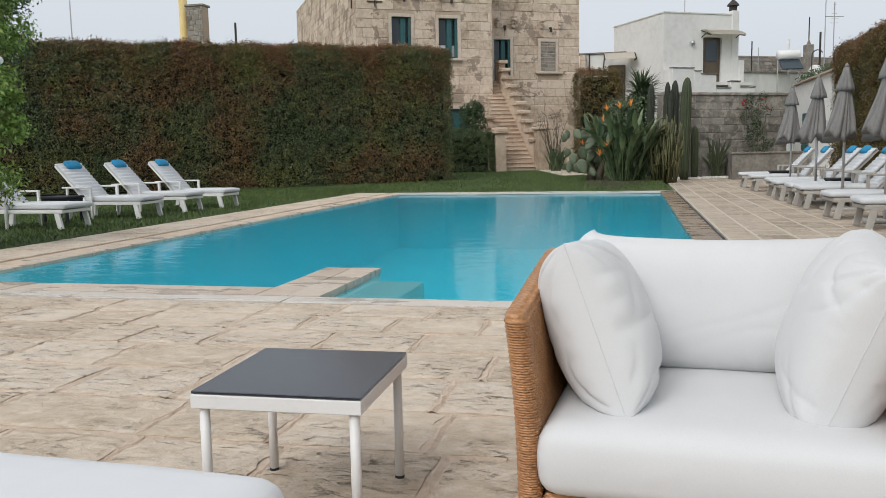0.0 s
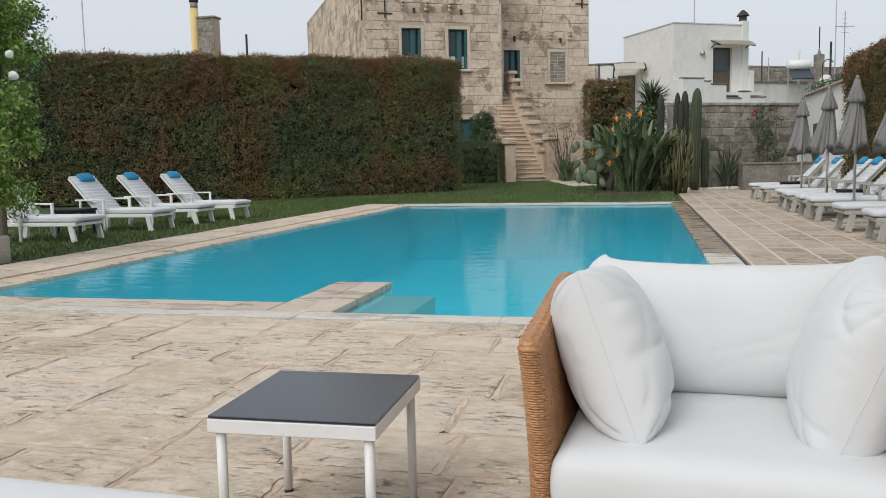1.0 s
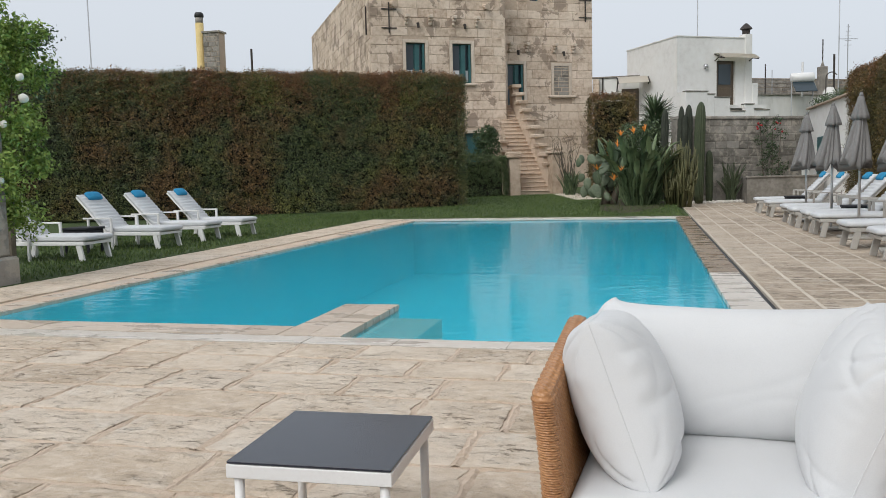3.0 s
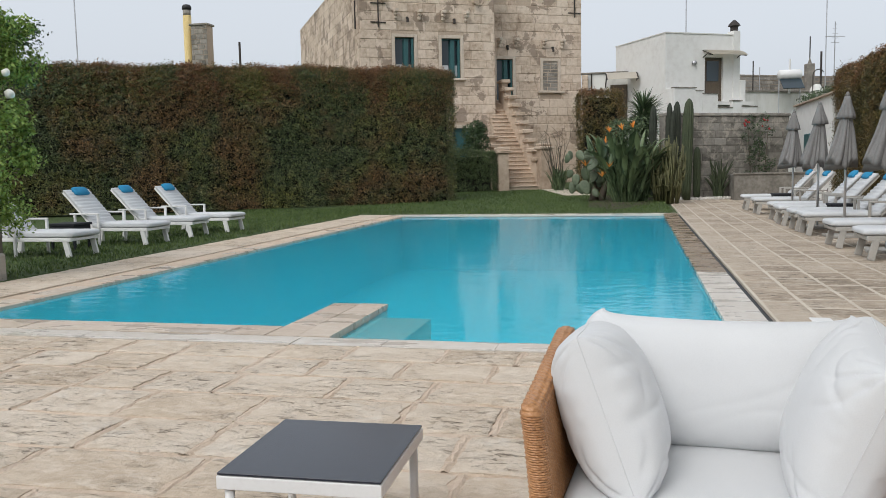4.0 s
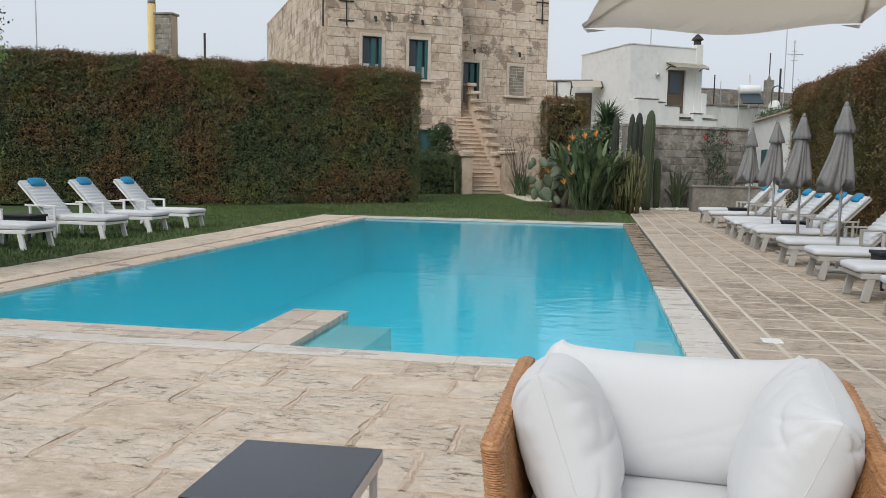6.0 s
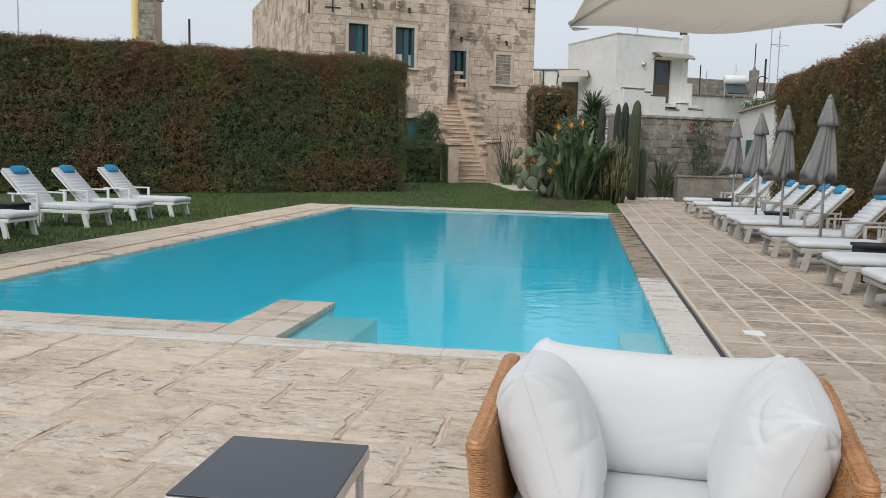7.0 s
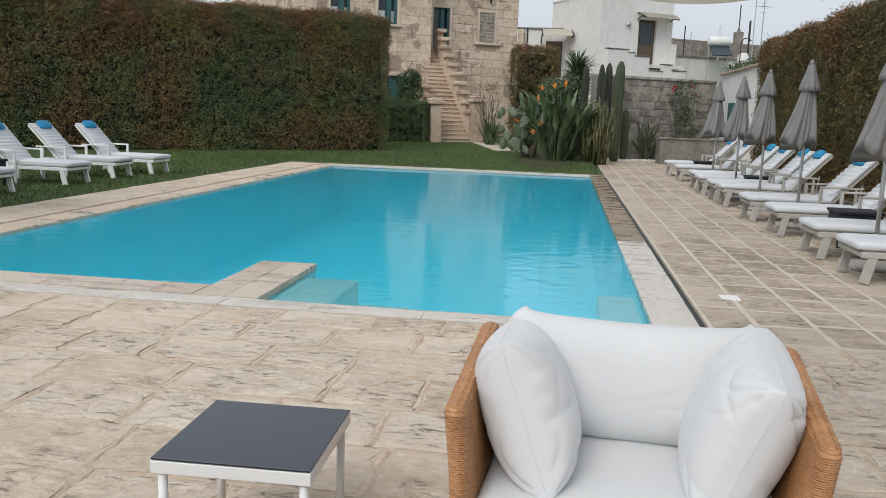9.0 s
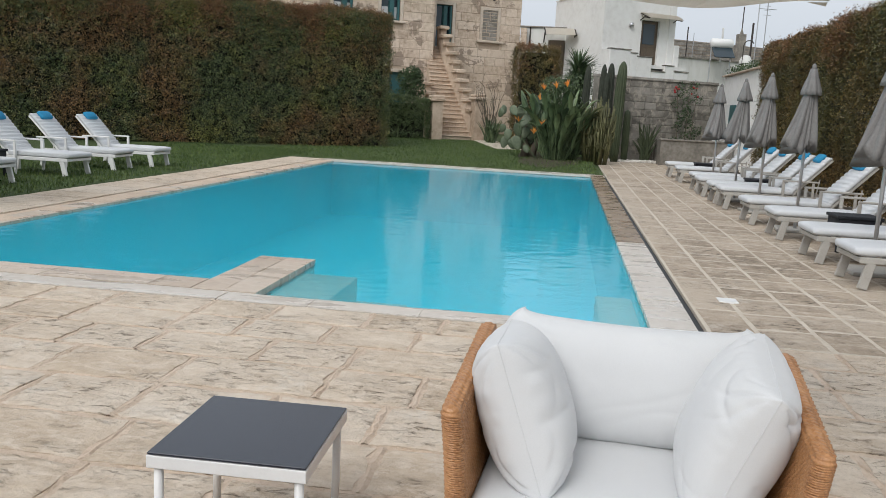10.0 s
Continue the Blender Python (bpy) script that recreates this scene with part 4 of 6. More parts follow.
def build_stairs():
    root = thing("outside_stairs", "steep worn limestone stairs with stepped side walls", "stairs", HOUSE)
    r = random.Random(27)
    a, b = Vector((6.06, -4.5, .25)), Vector((6.5, 1.25, 4.6))
    run, rise = (b - a).xy.length, b.z - a.z
    ang = math.degrees(math.atan2((b - a).y, (b - a).x)) - 90
    m = pose(a.x, a.y, a.z, 0, 0, ang)
    n, w = 23, .8
    for k in range(n):
        y0, y1 = run * k / n, run * (k + 1) / n
        z = rise * (k + 1) / n
        st = bmesh.new()
        left = -w + 1.05 * k / n
        mid = left + (w - left) * r.uniform(.3, .7)
        box(st, (left, y0, max(z - .5, -.4)), (w, y1 + .05, z - .05), .0, m)
        for x0, x1 in ((left, mid), (mid, w)):
            box(st, (x0 + .004, y0 - .05 + r.uniform(-.012, .012), z - .05), (x1 - .004, y1 + .04, z + r.uniform(-.008, .004)), .014, m)
        part("step", st, TUFO_STAIR, root)
    part("landing", boxed((.2, run, rise - .6), (w + .95, run + .3, rise), .01, m), TUFO_STAIR, root)
    part("base", boxed((.0, run * .35, -.4), (w, run + .5, rise * .3), .0, m), TUFO_STAIR, root)
    caps = 10
    for s in (-1, 1):
        for k in range(caps if s > 0 else 5):
            x0, x1 = (w, w + .3) if s > 0 else (-w - .28 + .1 * k, -w + .02 + .1 * k)
            y0, y1 = .25 + (run - .25) * k / caps, .25 + (run - .25) * (k + 1) / caps
            z = rise * (k + .55) / caps + (1.0 if s > 0 else .35)
            side = part("side_wall", boxed((x0, y0, -.4), (x1, y1, z), .0, m), TUFO_STAIR, root, "stepped limestone side wall")
            part("coping_stone", worn_block((x0 - .09, y0 - .2, z), (x1 + .09, y1 - .03, z + .17), m, r), TUFO_STAIR, side, "projecting worn coping stone")
            if s > 0 and k % 2:
                part("coping_stone", worn_block((x0 - .05, y0 - .12, z - .42), (x1 + .05, y0 + .05, z - .28), m, r, .02), TUFO_STAIR, side)
        px = w + .25 if s > 0 else -w - .08
        po = bmesh.new()
        h = 1.75 if s > 0 else 1.6
        box(po, (px - .24, -.35, -.4), (px + .24, .26, h), .02, m)
        pier = part("pier", po, TUFO_STAIR, root, "squared stone pier at the foot of the stairs")
        part("cap_stone", worn_block((px - .32, -.43, h), (px + .32, .33, h + .14), m, r), TUFO_STAIR, pier)
        part("cap_stone", worn_block((px - .26, -.36, h + .14), (px + .26, .27, h + .27), m, r), TUFO_STAIR, pier)
        part("cap_stone", worn_block((px - .28, -.39, -.4), (px + .28, .3, -.02), m, r), TUFO_STAIR, pier)


# ---- the garden walls and the white house ----
def build_garden_walls():
    m = pose(2.5, 31.0, 0, 0, 0, TURN) @ pose(-1.7, 0, 0)
    wall = part("wall_garden", boxed((0, 0, -.2), (5.3, .35, 2.95)), TUFO_GREY, None, at=m)
    tagged(wall, "grey weathered limestone garden wall of squared blocks", "wall", kind="structure")
    r = random.Random(31)
    cells = [c for c in courses(5.3, 0, 2.95, .27, .4, .75, [], r) ]
    lay_stones(wall, cells[:300], .014, .02, TUFO_GREY, 32)
    part("coping_stone", boxed((-.02, -.07, 2.95), (5.32, .42, 3.06), .02), TUFO_GREY, wall, "flat grey coping of the wall")
    # the white wall with a tiled, sloping top
    bm = bmesh.new()
    prof = [(26.0, -.1), (32.6, -.1), (32.6, 3.26), (26.0, 3.26)]
    a = [bm.verts.new((5.8, y, z)) for y, z in prof]
    b = [bm.verts.new((6.0, y, z)) for y, z in prof]
    bm.faces.new(list(reversed(a)))
    bm.faces.new(b)
    for k in range(4):
        bm.faces.new((a[k], a[(k + 1) % 4], b[(k + 1) % 4], b[k]))
    bmesh.ops.recalc_face_normals(bm, faces=bm.faces)
    white = part("wall_white", bm, PLASTER)
    tagged(white, "white plastered wall with terracotta edge tiles", "wall", kind="structure")
    for k in range(16):
        y = 26.0 + 6.6 * k / 16
        z = 3.26
        part("edge_tile", boxed((5.68, y, z + .0), (6.1, y + .42, z + .06), .012), TERRACOTTA, white)
    door = part("gate", boxed((5.74, 29.9, .02), (5.8, 30.8, 2.2), .01), TEAL_PAINT, white, "teal wooden gate")
    part("rail", boxed((5.715, 29.95, 1.0), (5.74, 30.75, 1.12)), TEAL_PAINT, door)
    # low planter wall
    pl = part("planter_wall", boxed((3.3, 29.3, -.1), (5.7, 29.55, .86)), PLANTER)
    tagged(pl, "low weathered plastered planter wall", "wall", kind="structure")
    part("planter_side", boxed((3.3, 29.55, -.1), (3.55, 31.4, .86)), PLANTER, pl)
    part("planter_cap", boxed((3.26, 29.25, .86), (5.7, 29.6, .92), .012), PLANTER, pl)


WHITE_HOUSE = pose(1.306, 38.0, 0, 0, 0, TURN)


def build_white_house():
    root = thing("white_house", "white plastered roof house with a brown door", "house", WHITE_HOUSE)
    for lo, hi in wall_with_openings(3.5, -.2, 7.0, .3, [(2.03, 3.0, 4.03, 6.0)]) + [((0, .3, -.2), (.3, 4.35, 7.0)), ((3.2, .3, -.2), (3.5, 4.35, 7.0)), ((.3, 4.05, -.2), (3.2, 4.35, 7.0))]:
        part("wall", boxed(lo, hi), PLASTER, root)
    part("roof", boxed((.3, .3, 6.7), (3.2, 4.05, 6.85)), PLASTER_OLD, root)
    lip = bmesh.new()
    box(lip, (-.03, -.03, 7.0), (3.53, .32, 7.05))
    box(lip, (-.03, .32, 7.0), (.32, 4.38, 7.05))
    part("roof_edge", lip, PLASTER_OLD, root)
    door = part("door", boxed((2.03, .12, 4.03), (3.0, .17, 6.0), .01), BROWN_WOOD, root, "brown wood and glass door")
    part("pane", boxed((2.2, .1, 4.95), (2.83, .12, 5.85)), GLASS, door)
    part("panel", boxed((2.17, .1, 4.15), (2.86, .12, 4.8), .01), BROWN_WOOD, door)
    # the clear canopy over the door
    aw = bmesh.new()
    for k in range(6):
        a0, a1 = k / 6, (k + 1) / 6
        y = lambda a: -.75 * a
        z = lambda a: 6.32 - .28 * a * a
        v = [aw.verts.new(p) for p in ((1.9, y(a0), z(a0)), (3.75, y(a0), z(a0)), (3.75, y(a1), z(a1)), (1.9, y(a1), z(a1)))]
        aw.faces.new(v)
    bmesh.ops.solidify(aw, geom=aw.faces[:], thickness=.02)
    awning = part("canopy", aw, CANVAS_BEIGE, root, "curved pale door canopy")
    for x in (1.93, 3.7):
        part("canopy_bracket", tubed([(x, 0, 5.98), (x, -.3, 6.1), (x, -.7, 6.02), (x, 0, 6.28)], .025, 6), IRON, awning)
    part("wall_lamp", (lathe(bmesh.new(), [(.02, 0), (.1, .03), (.1, .12), (.02, .16)], 12)), METAL_GREY, root, "round grey wall lamp", True, pose(1.42, -.02, 5.72, 90, 0, 0))
    ch = bmesh.new()
    box(ch, (3.5, -.05, 3.5), (3.86, .4, 7.2), .01)
    chim = part("chimney", ch, PLASTER, root, "white chimney with a dark cowl")
    part("cowl", lathe(bmesh.new(), [(.17, 0), (.17, .2), (.28, .24), (.24, .32), (.1, .46), (.05, .5)], 8, (3.68, .17, 7.2)), IRON, chim)
    # terrace parapet with its stepped outline
    for lo, hi in (((0, -.7, -.2), (1.1, -.5, 4.55)), ((1.1, -.7, -.2), (1.45, -.5, 4.43)), ((1.45, -.7, -.2), (2.25, -.5, 4.3)), ((2.25, -.7, -.2), (3.0, -.5, 3.7)), ((3.0, -.7, -.2), (3.5, -.5, 4.0)), ((3.5, -.7, -.2), (4.3, -.5, 3.75)), ((0, -.5, -.2), (.2, 0, 4.55))):
        part("parapet", boxed(lo, hi, .015), PLASTER, root, "white terrace parapet")
        if lo[1] < -.6:
            part("parapet_cap", boxed((lo[0] - .02, -.74, hi[2]), (hi[0] + .02, -.46, hi[2] + .045), .01), TUFO_GREY, root)
    part("terrace_floor", boxed((.2, -.5, 3.85), (4.3, 0, 4.0)), PLASTER_OLD, root)
    part("buttress", boxed((3.86, -.1, -.2), (4.15, .5, 5.0), .02), PLASTER, root)
    # long stained wall and the dry-stone wall behind
    wl = part("wall_terrace", boxed((3.9, 2.2, -.2), (13, 2.45, 4.7), .01), PLASTER_OLD, None, at=WHITE_HOUSE)
    tagged(wl, "stained white plastered terrace wall", "wall", kind="structure")
    part("wall_cap", boxed((3.9, 2.12, 4.7), (13, 2.5, 4.77)), TUFO_GREY, wl)
    st = part("wall_far", boxed((3.6, 6.0, -.2), (16, 6.4, 6.0)), JOINT, None, at=WHITE_HOUSE)
    tagged(st, "grey rough stone wall on the roofs behind", "wall", kind="structure")
    r = random.Random(41)
    cells = [c for c in courses(12.4, 3.9, 6.0, .2, .3, .6, [], r)]
    joined_stones("stonework", st, cells, .03, .03, TUFO_GREY, 42, pose(3.6, 6.0, 0))
    # low house between the two houses
    lh = thing("low_house", "low plastered wing with a small awning", "house", pose(0, 40.8, 0))
    part("wall", boxed((-2.5, 0, -.2), (-.05, 2.2, 5.66), .02), PLASTER_OLD, lh)
    part("roof_edge", boxed((-2.55, -.08, 5.66), (-.05, 2.3, 5.73), .01), TUFO_GREY, lh)
    part("door", boxed((-1.15, -.05, 3.4), (-.35, .0, 5.1), .01), BROWN_WOOD, lh)
    part("corner_strip", boxed((-2.5, -.3, -.2), (-2.2, .0, 5.6), .03), TUFO, lh, "squared stone corner pillar")
    part("down_pipe", tubed([(-2.05, -.06, 2.5), (-2.05, -.06, 5.66)], .03, 8), IRON, lh, "dark rain pipe")
    aw = bmesh.new()
    for k in range(8):
        v = []
        for x, a in ((-1.35, k / 8), (.0, k / 8), (.0, (k + 1) / 8), (-1.35, (k + 1) / 8)):
            v.append(aw.verts.new((x + .12 * a, -.5 - .85 * a, 5.6 - .36 * a * a)))
        aw.faces.new(v)
    bmesh.ops.remove_doubles(aw, verts=aw.verts, dist=.001)
    bmesh.ops.solidify(aw, geom=aw.faces[:], thickness=.02)
    a2 = part("awning", aw, CANVAS_BEIGE, lh, "small curved cream awning on iron brackets")
    for x in (-1.38, .04):
        part("bracket", tubed([(x, 0, 5.64), (x, -.5, 5.62), (x + .06, -.95, 5.5), (x + .12, -1.36, 5.23)], .03, 6), IRON, a2)
        part("bracket", tubed([(x, 0, 5.0), (x + .03, -.5, 5.1), (x + .08, -1.05, 5.4)], .03, 6), IRON, a2)


def build_rooftops():
    tank = thing("solar_heater", "white solar water tank above a tilted panel", "solar heater", pose(7.35, 43.3, .1, 0, 0, 8))
    part("tank", tubed([(-.55, 0, 5.38), (-.5, 0, 5.38), (.5, 0, 5.38), (.55, 0, 5.38)], [.16, .24, .24, .16], 16), METAL_WHITE, tank, "", True)
    part("panel", boxed((-.5, -.5, -.03), (.5, .5, .03), .01, pose(.0, -.3, 4.98, 40, 0, 0)), GLASS, tank, "dark blue glass collector")
    part("stand", tube(tube(bmesh.new(), [(-.5, 0, 3.0), (-.5, 0, 5.2)], .03, 6), [(.5, 0, 3.0), (.5, 0, 5.2)], .03, 6), METAL_GREY, tank)
    for x, y, z0, z1, rad, mt, label in ((7.45, 43.9, 4.6, 6.3, .05, METAL_WHITE, "white vent pipe on the roofs"), (5.75, 44, 0, 6.3, .03, IRON, "thin dark pole on the roofs"), (6.2, 45, 0, 6.1, .02, METAL_GREY, "thin grey pole on the roofs"), (8.9, 44, 0, 6.6, .05, IRON, "dark pole on the roofs"), (9.1, 44, 0, 11.0, .025, METAL_GREY, "tall thin aerial mast"), (2.3, 40.3, 6.8, 12.5, .025, METAL_GREY, "tall thin aerial mast"), (-33.5, 45, 0, 20, .04, METAL_GREY, "tall thin aerial mast"), (-23.6, 47, 0, 9.2, .07, IRON, "dark pole behind the hedge")):
        tagged(part("pole", tubed([(x, y, z0), (x, y, z1)], rad, 8), mt), label, "pole")
    ant = thing("aerial", "bare metal television aerial with cross rods", "aerial", pose(9.5, 44, 0, 0, 0, 20))
    part("mast", tubed([(0, 0, 0), (0, 0, 8.0)], .025, 6), METAL_GREY, ant)
    part("boom", tubed([(-.5, 0, 7.3), (.5, 0, 7.3)], .015, 6), METAL_GREY, ant)
    for k in range(5):
        z = 7.0 + .22 * k
        part("rod", tubed([(-.2 + .03 * k, 0, z), (.2 - .03 * k, 0, z)], .01, 5), METAL_GREY, ant)
    tower = thing("bell_gable", "small stone gable with a pointed top", "chimney", pose(8.85, 46.5, 0, 0, 0, 20))
    part("body", boxed((-.2, -.2, 0), (.2, .2, 6.3), .03), TUFO_GREY, tower)
    part("spire", lathe(bmesh.new(), [(.12, 0), (.06, .15), (.03, .3), (.01, .38)], 8, (0, 0, 6.3)), TUFO_GREY, tower)
    part("lightning_rod", tubed([(0, 0, 6.6), (0, 0, 7.7)], .03, 6), IRON, tower)
    arch = tubed([(8.35, 43, 4.4), (8.35, 43, 5.3)] + [(8.6 - .25 * math.cos(a), 43, 5.4 + .25 * math.sin(a)) for a in (0, .5, 1.1, 1.6, 2.1, 2.7)], .025, 6)
    tagged(part("vent_hook", arch, IRON), "curved dark iron pipe on the roofs", "pipe")
    roof = thing("far_house", "far flat-roofed house with a chimney pot", "house", pose(13.4, 44, 0, 0, 0, TURN))
    part("wall", boxed((0, 0, 0), (6, 5, 5.9), .02), TUFO, roof)
    part("roof_edge", boxed((-.08, -.08, 6.0), (6.1, 5.1, 6.15)), TERRACOTTA, roof)
    part("chimney", lathe(bmesh.new(), [(.1, 0), (.1, .35), (.16, .36), (.16, .48), (.08, .5)], 10, (.6, .4, 6.15)), IRON, roof)
    dome = thing("roof_vent", "small white domed roof vent", "vent", pose(8.55, 43.2, 0))
    part("body", lathe(bmesh.new(), [(.3, 4.2), (.3, 4.7), (.22, 4.85), (.18, 4.93), (.05, 4.96)], 16), PLASTER_OLD, dome, "", True)
    y = thing("flue", "yellow rendered chimney flue with a black top", "chimney", pose(-28.78, 50, 0))
    part("shaft", tubed([(0, 0, 0), (0, 0, 11.6)], .27, 14), YELLOW, y, "", True)
    part("collar", tubed([(0, 0, 11.6), (0, 0, 11.95)], .25, 14), TUFO_GREY, y, "", True)
    part("cowl", lathe(bmesh.new(), [(.2, 0), (.3, .05), (.3, .22), (.22, .34), (.05, .38)], 14, (0, 0, 11.95)), BLACK, y, "", True)
    s = thing("stone_chimney", "squared rough stone chimney stack", "chimney", pose(-27.75, 50, 0))
    part("core", boxed((-.56, -.4, 0), (.56, .4, 10.85)), JOINT, s)
    r = random.Random(51)
    lay_stones(s, [(a - .58, b - .58, c, d) for a, b, c, d in courses(1.16, 6.0, 10.85, .33, .35, .7, [], r)], .03, .03, TUFO_GREY, 52, pose(0, -.4, 0))
    part("cap_stone", boxed((-.66, -.5, 10.85), (.66, .5, 10.98), .02), TUFO_GREY, s)


build_hedges()
build_house()
build_stairs()
build_garden_walls()
build_white_house()
build_rooftops()


# ---- garden furniture ----
def pillow_mesh(w, h, t, seed, pinch=.10, n=40, wrinkle=.01, sag=0.0, puff=.42, soft=.3, ear=0.0, gather=.0):
    """A plump cushion standing in the xz plane, thickness along y: a seam all round, and folds that run out from the corners and the seam."""
    bm = bmesh.new()
    off = Vector((seed * 7.3, seed * 3.1, 0))
    sides = []
    for s in (-1, 1):
        g = {}
        for i in range(n + 1):
            for j in range(n + 1):
                a, b = -1 + 2 * i / n, -1 + 2 * j / n
                a, b = math.sin(a * math.pi / 2) * .5 + a * .5, math.sin(b * math.pi / 2) * .5 + b * .5
                round_ = math.sqrt(1 - soft * (a * a * b * b) ** 1.4)
                x = a * w / 2 * (1 - pinch * (1 - b * b)) * round_
                z = b * h / 2 * (1 - pinch * (1 - a * a)) * round_
                if sag and b > 0:
                    z -= sag * (1 - a * a) ** .7 * b
                z += ear * abs(a) ** 5 * max(0, b) ** 3
                prof = max(0.0, (1 - abs(a) ** 2.6) * (1 - abs(b) ** 2.6)) ** puff
                y = s * t / 2 * prof
                folds = 0.0
                for k, (ca, cb) in enumerate(((-1, -1), (1, -1), (1, 1), (-1, 1))):
                    qx, qz = x - ca * w / 2, z - cb * h / 2
                    dist = math.hypot(qx, qz)
                    ang = math.atan2(abs(qz), abs(qx) + 1e-6)
                    ph = 3.1 * noise.noise(Vector((k * 5 + seed, s * 2, dist * 4)))
                    folds += math.exp(-(dist / .17) ** 2) * min(1, dist / .04) * (1 - abs(math.sin(ang * 6.5 + ph))) ** 2.5 * (.6 + .8 * noise.noise(Vector((k * 3 + seed, ang * 3, s))))
                rim = min(1 - abs(a), 1 - abs(b))
                along = z if abs(a) > abs(b) else x
                pucker = math.exp(-rim / .13) * noise.noise(Vector((along * 26, s * 3, seed))) * min(1, rim / .03)
                drape = (1 - abs(noise.noise(Vector((x * 2.6 + z * 1.2, z * 6 - x * 2, s * 3)) + off)) * 2)
                drape = max(0, drape) ** 6 * max(0, .2 + noise.noise(Vector((x * 3, z * 3, s * 4)) + off))
                y -= s * min(1, prof * 2.2) * (gather * folds + wrinkle * (1.1 * pucker + 2.2 * drape))
                g[i, j] = (x, y, z)
        sides.append(g)
    vs = [{}, {}]
    for k, g in enumerate(sides):
        for key, co in g.items():
            edge = key[0] in (0, n) or key[1] in (0, n)
            if k == 1 and edge:
                vs[1][key] = vs[0][key]
            else:
                vs[k][key] = bm.verts.new(co)
    for k in (0, 1):
        for i in range(n):
            for j in range(n):
                q = (vs[k][i, j], vs[k][i + 1, j], vs[k][i + 1, j + 1], vs[k][i, j + 1])
                bm.faces.new(q if k == 0 else tuple(reversed(q)))
    return bm, [[sides[0][i, j] for i, j in rim] for rim in ([(i, 0) for i in range(n + 1)], [(n, j) for j in range(n + 1)], [(i, n) for i in range(n, -1, -1)], [(0, j) for j in range(n, -1, -1)])]


def seam(rims, m, parent, radius=.0014):
    pts = [p for rim in rims for p in rim[:-1]]
    bm = bmesh.new()
    tube(bm, [m @ Vector(p) for p in pts + pts[:1]], radius, 6, False)
    part("piping", bm, FABRIC, parent, smooth=True)


def block_cushion(w, d, h, seed, bulge=.03, round_=.05, n=22):
    """A box cushion with soft edges and a slightly crowned top; its origin is under its middle."""
    bm = bmesh.new()
    box(bm, (-w / 2, -d / 2, 0), (w / 2, d / 2, h))
    bmesh.ops.subdivide_edges(bm, edges=bm.edges[:], cuts=n - 1, use_grid_fill=True)
    for v in bm.verts:
        c = v.co
        q = Vector((max(-w / 2 + round_, min(w / 2 - round_, c.x)), max(-d / 2 + round_, min(d / 2 - round_, c.y)), max(round_, min(h - round_, c.z))))
        e = c - q
        if e.length > 1e-6:
            k = max(abs(e.x), abs(e.y), abs(e.z))
            c = q + e.normalized() * k
        a, b = c.x / (w / 2), c.y / (d / 2)
        crown = max(0, 1 - a * a) * max(0, 1 - b * b)
        if c.z > h * .6:
            c = c + Vector((0, 0, bulge * crown))
        c = c + Vector((1, 1, 1)) * .003 * noise.noise(c * 7 + Vector((seed, 0, 0)))
        belly = max(0, 1 - ((c.z - h / 2) / (h / 2)) ** 2)
        if b < -.85:
            c.y -= .02 * belly
        if abs(a) > .85:
            c.x += math.copysign(.015 * belly, a)
        v.co = c
    return bm


def woven_band(centre, out, height, thick, flare, bottom, pitch=.0078):
    """A woven wall along a line of points: strands run round it and over its rounded top."""
    def ring_offsets():
        ring = []
        for c, o in zip(centre, out):
            ring.append((c, o))
        e, o = centre[-1], out[-1]
        fwd = (centre[-1] - centre[-2]).normalized()
        for k in range(1, 7):
            a = math.pi * k / 7
            ring.append((e, o * math.cos(a) + fwd * math.sin(a)))
        for c, o in zip(reversed(centre), reversed(out)):
            ring.append((c, -o))
        e, o = centre[0], -out[0]
        fwd = (centre[0] - centre[1]).normalized()
        for k in range(1, 7):
            a = math.pi * k / 7
            ring.append((e, o * math.cos(a) + fwd * math.sin(a)))
        return ring
    ring = ring_offsets()
    index = {id(c): i for i, c in enumerate(centre)}
    tops = [height(i / (len(centre) - 1)) for i in range(len(centre))]
    rows = []
    zmax = max(tops)
    strands = int((zmax - bottom) / pitch)
    per = 4
    run = [0.0]
    for (c0, o0), (c1, o1) in zip(ring, ring[1:]):
        run.append(run[-1] + ((c1 + o1 * thick / 2) - (c0 + o0 * thick / 2)).length)
    total = strands * per
    for r in range(total + 10):
        v = min(1.0, r / total)
        lip = max(0, r - total) / 9
        row = []
        for k, (c, o) in enumerate(ring):
            top = tops[index[id(c)]]
            z = bottom + (top - thick / 2 - bottom) * v
            kk = math.cos(lip * math.pi / 2)
            z += math.sin(lip * math.pi / 2) * thick / 2
            s = r // per
            wave = (.0022 * math.cos(2 * math.pi * (r % per) / per) + .0017 * math.cos(math.pi * s + 2 * math.pi * run[k] / .024)) * (1 if lip < .85 else 0)
            f = flare * max(0, (z / top - .25) / .75) ** 2
            outward = out[index[id(c)]]
            row.append((c.x + o.x * (thick / 2 * kk + wave) + outward.x * f, c.y + o.y * (thick / 2 * kk + wave) + outward.y * f, z + (wave if lip else 0)))
        rows.append(row)
    m = len(ring)
    verts = [p for row in rows for p in row]
    faces = [(r * m + k, r * m + (k + 1) % m, (r + 1) * m + (k + 1) % m, (r + 1) * m + k) for r in range(len(rows) - 1) for k in range(m)]
    me = bpy.data.meshes.new("wicker_shell")
    me.from_pydata(verts, [], faces)
    return me


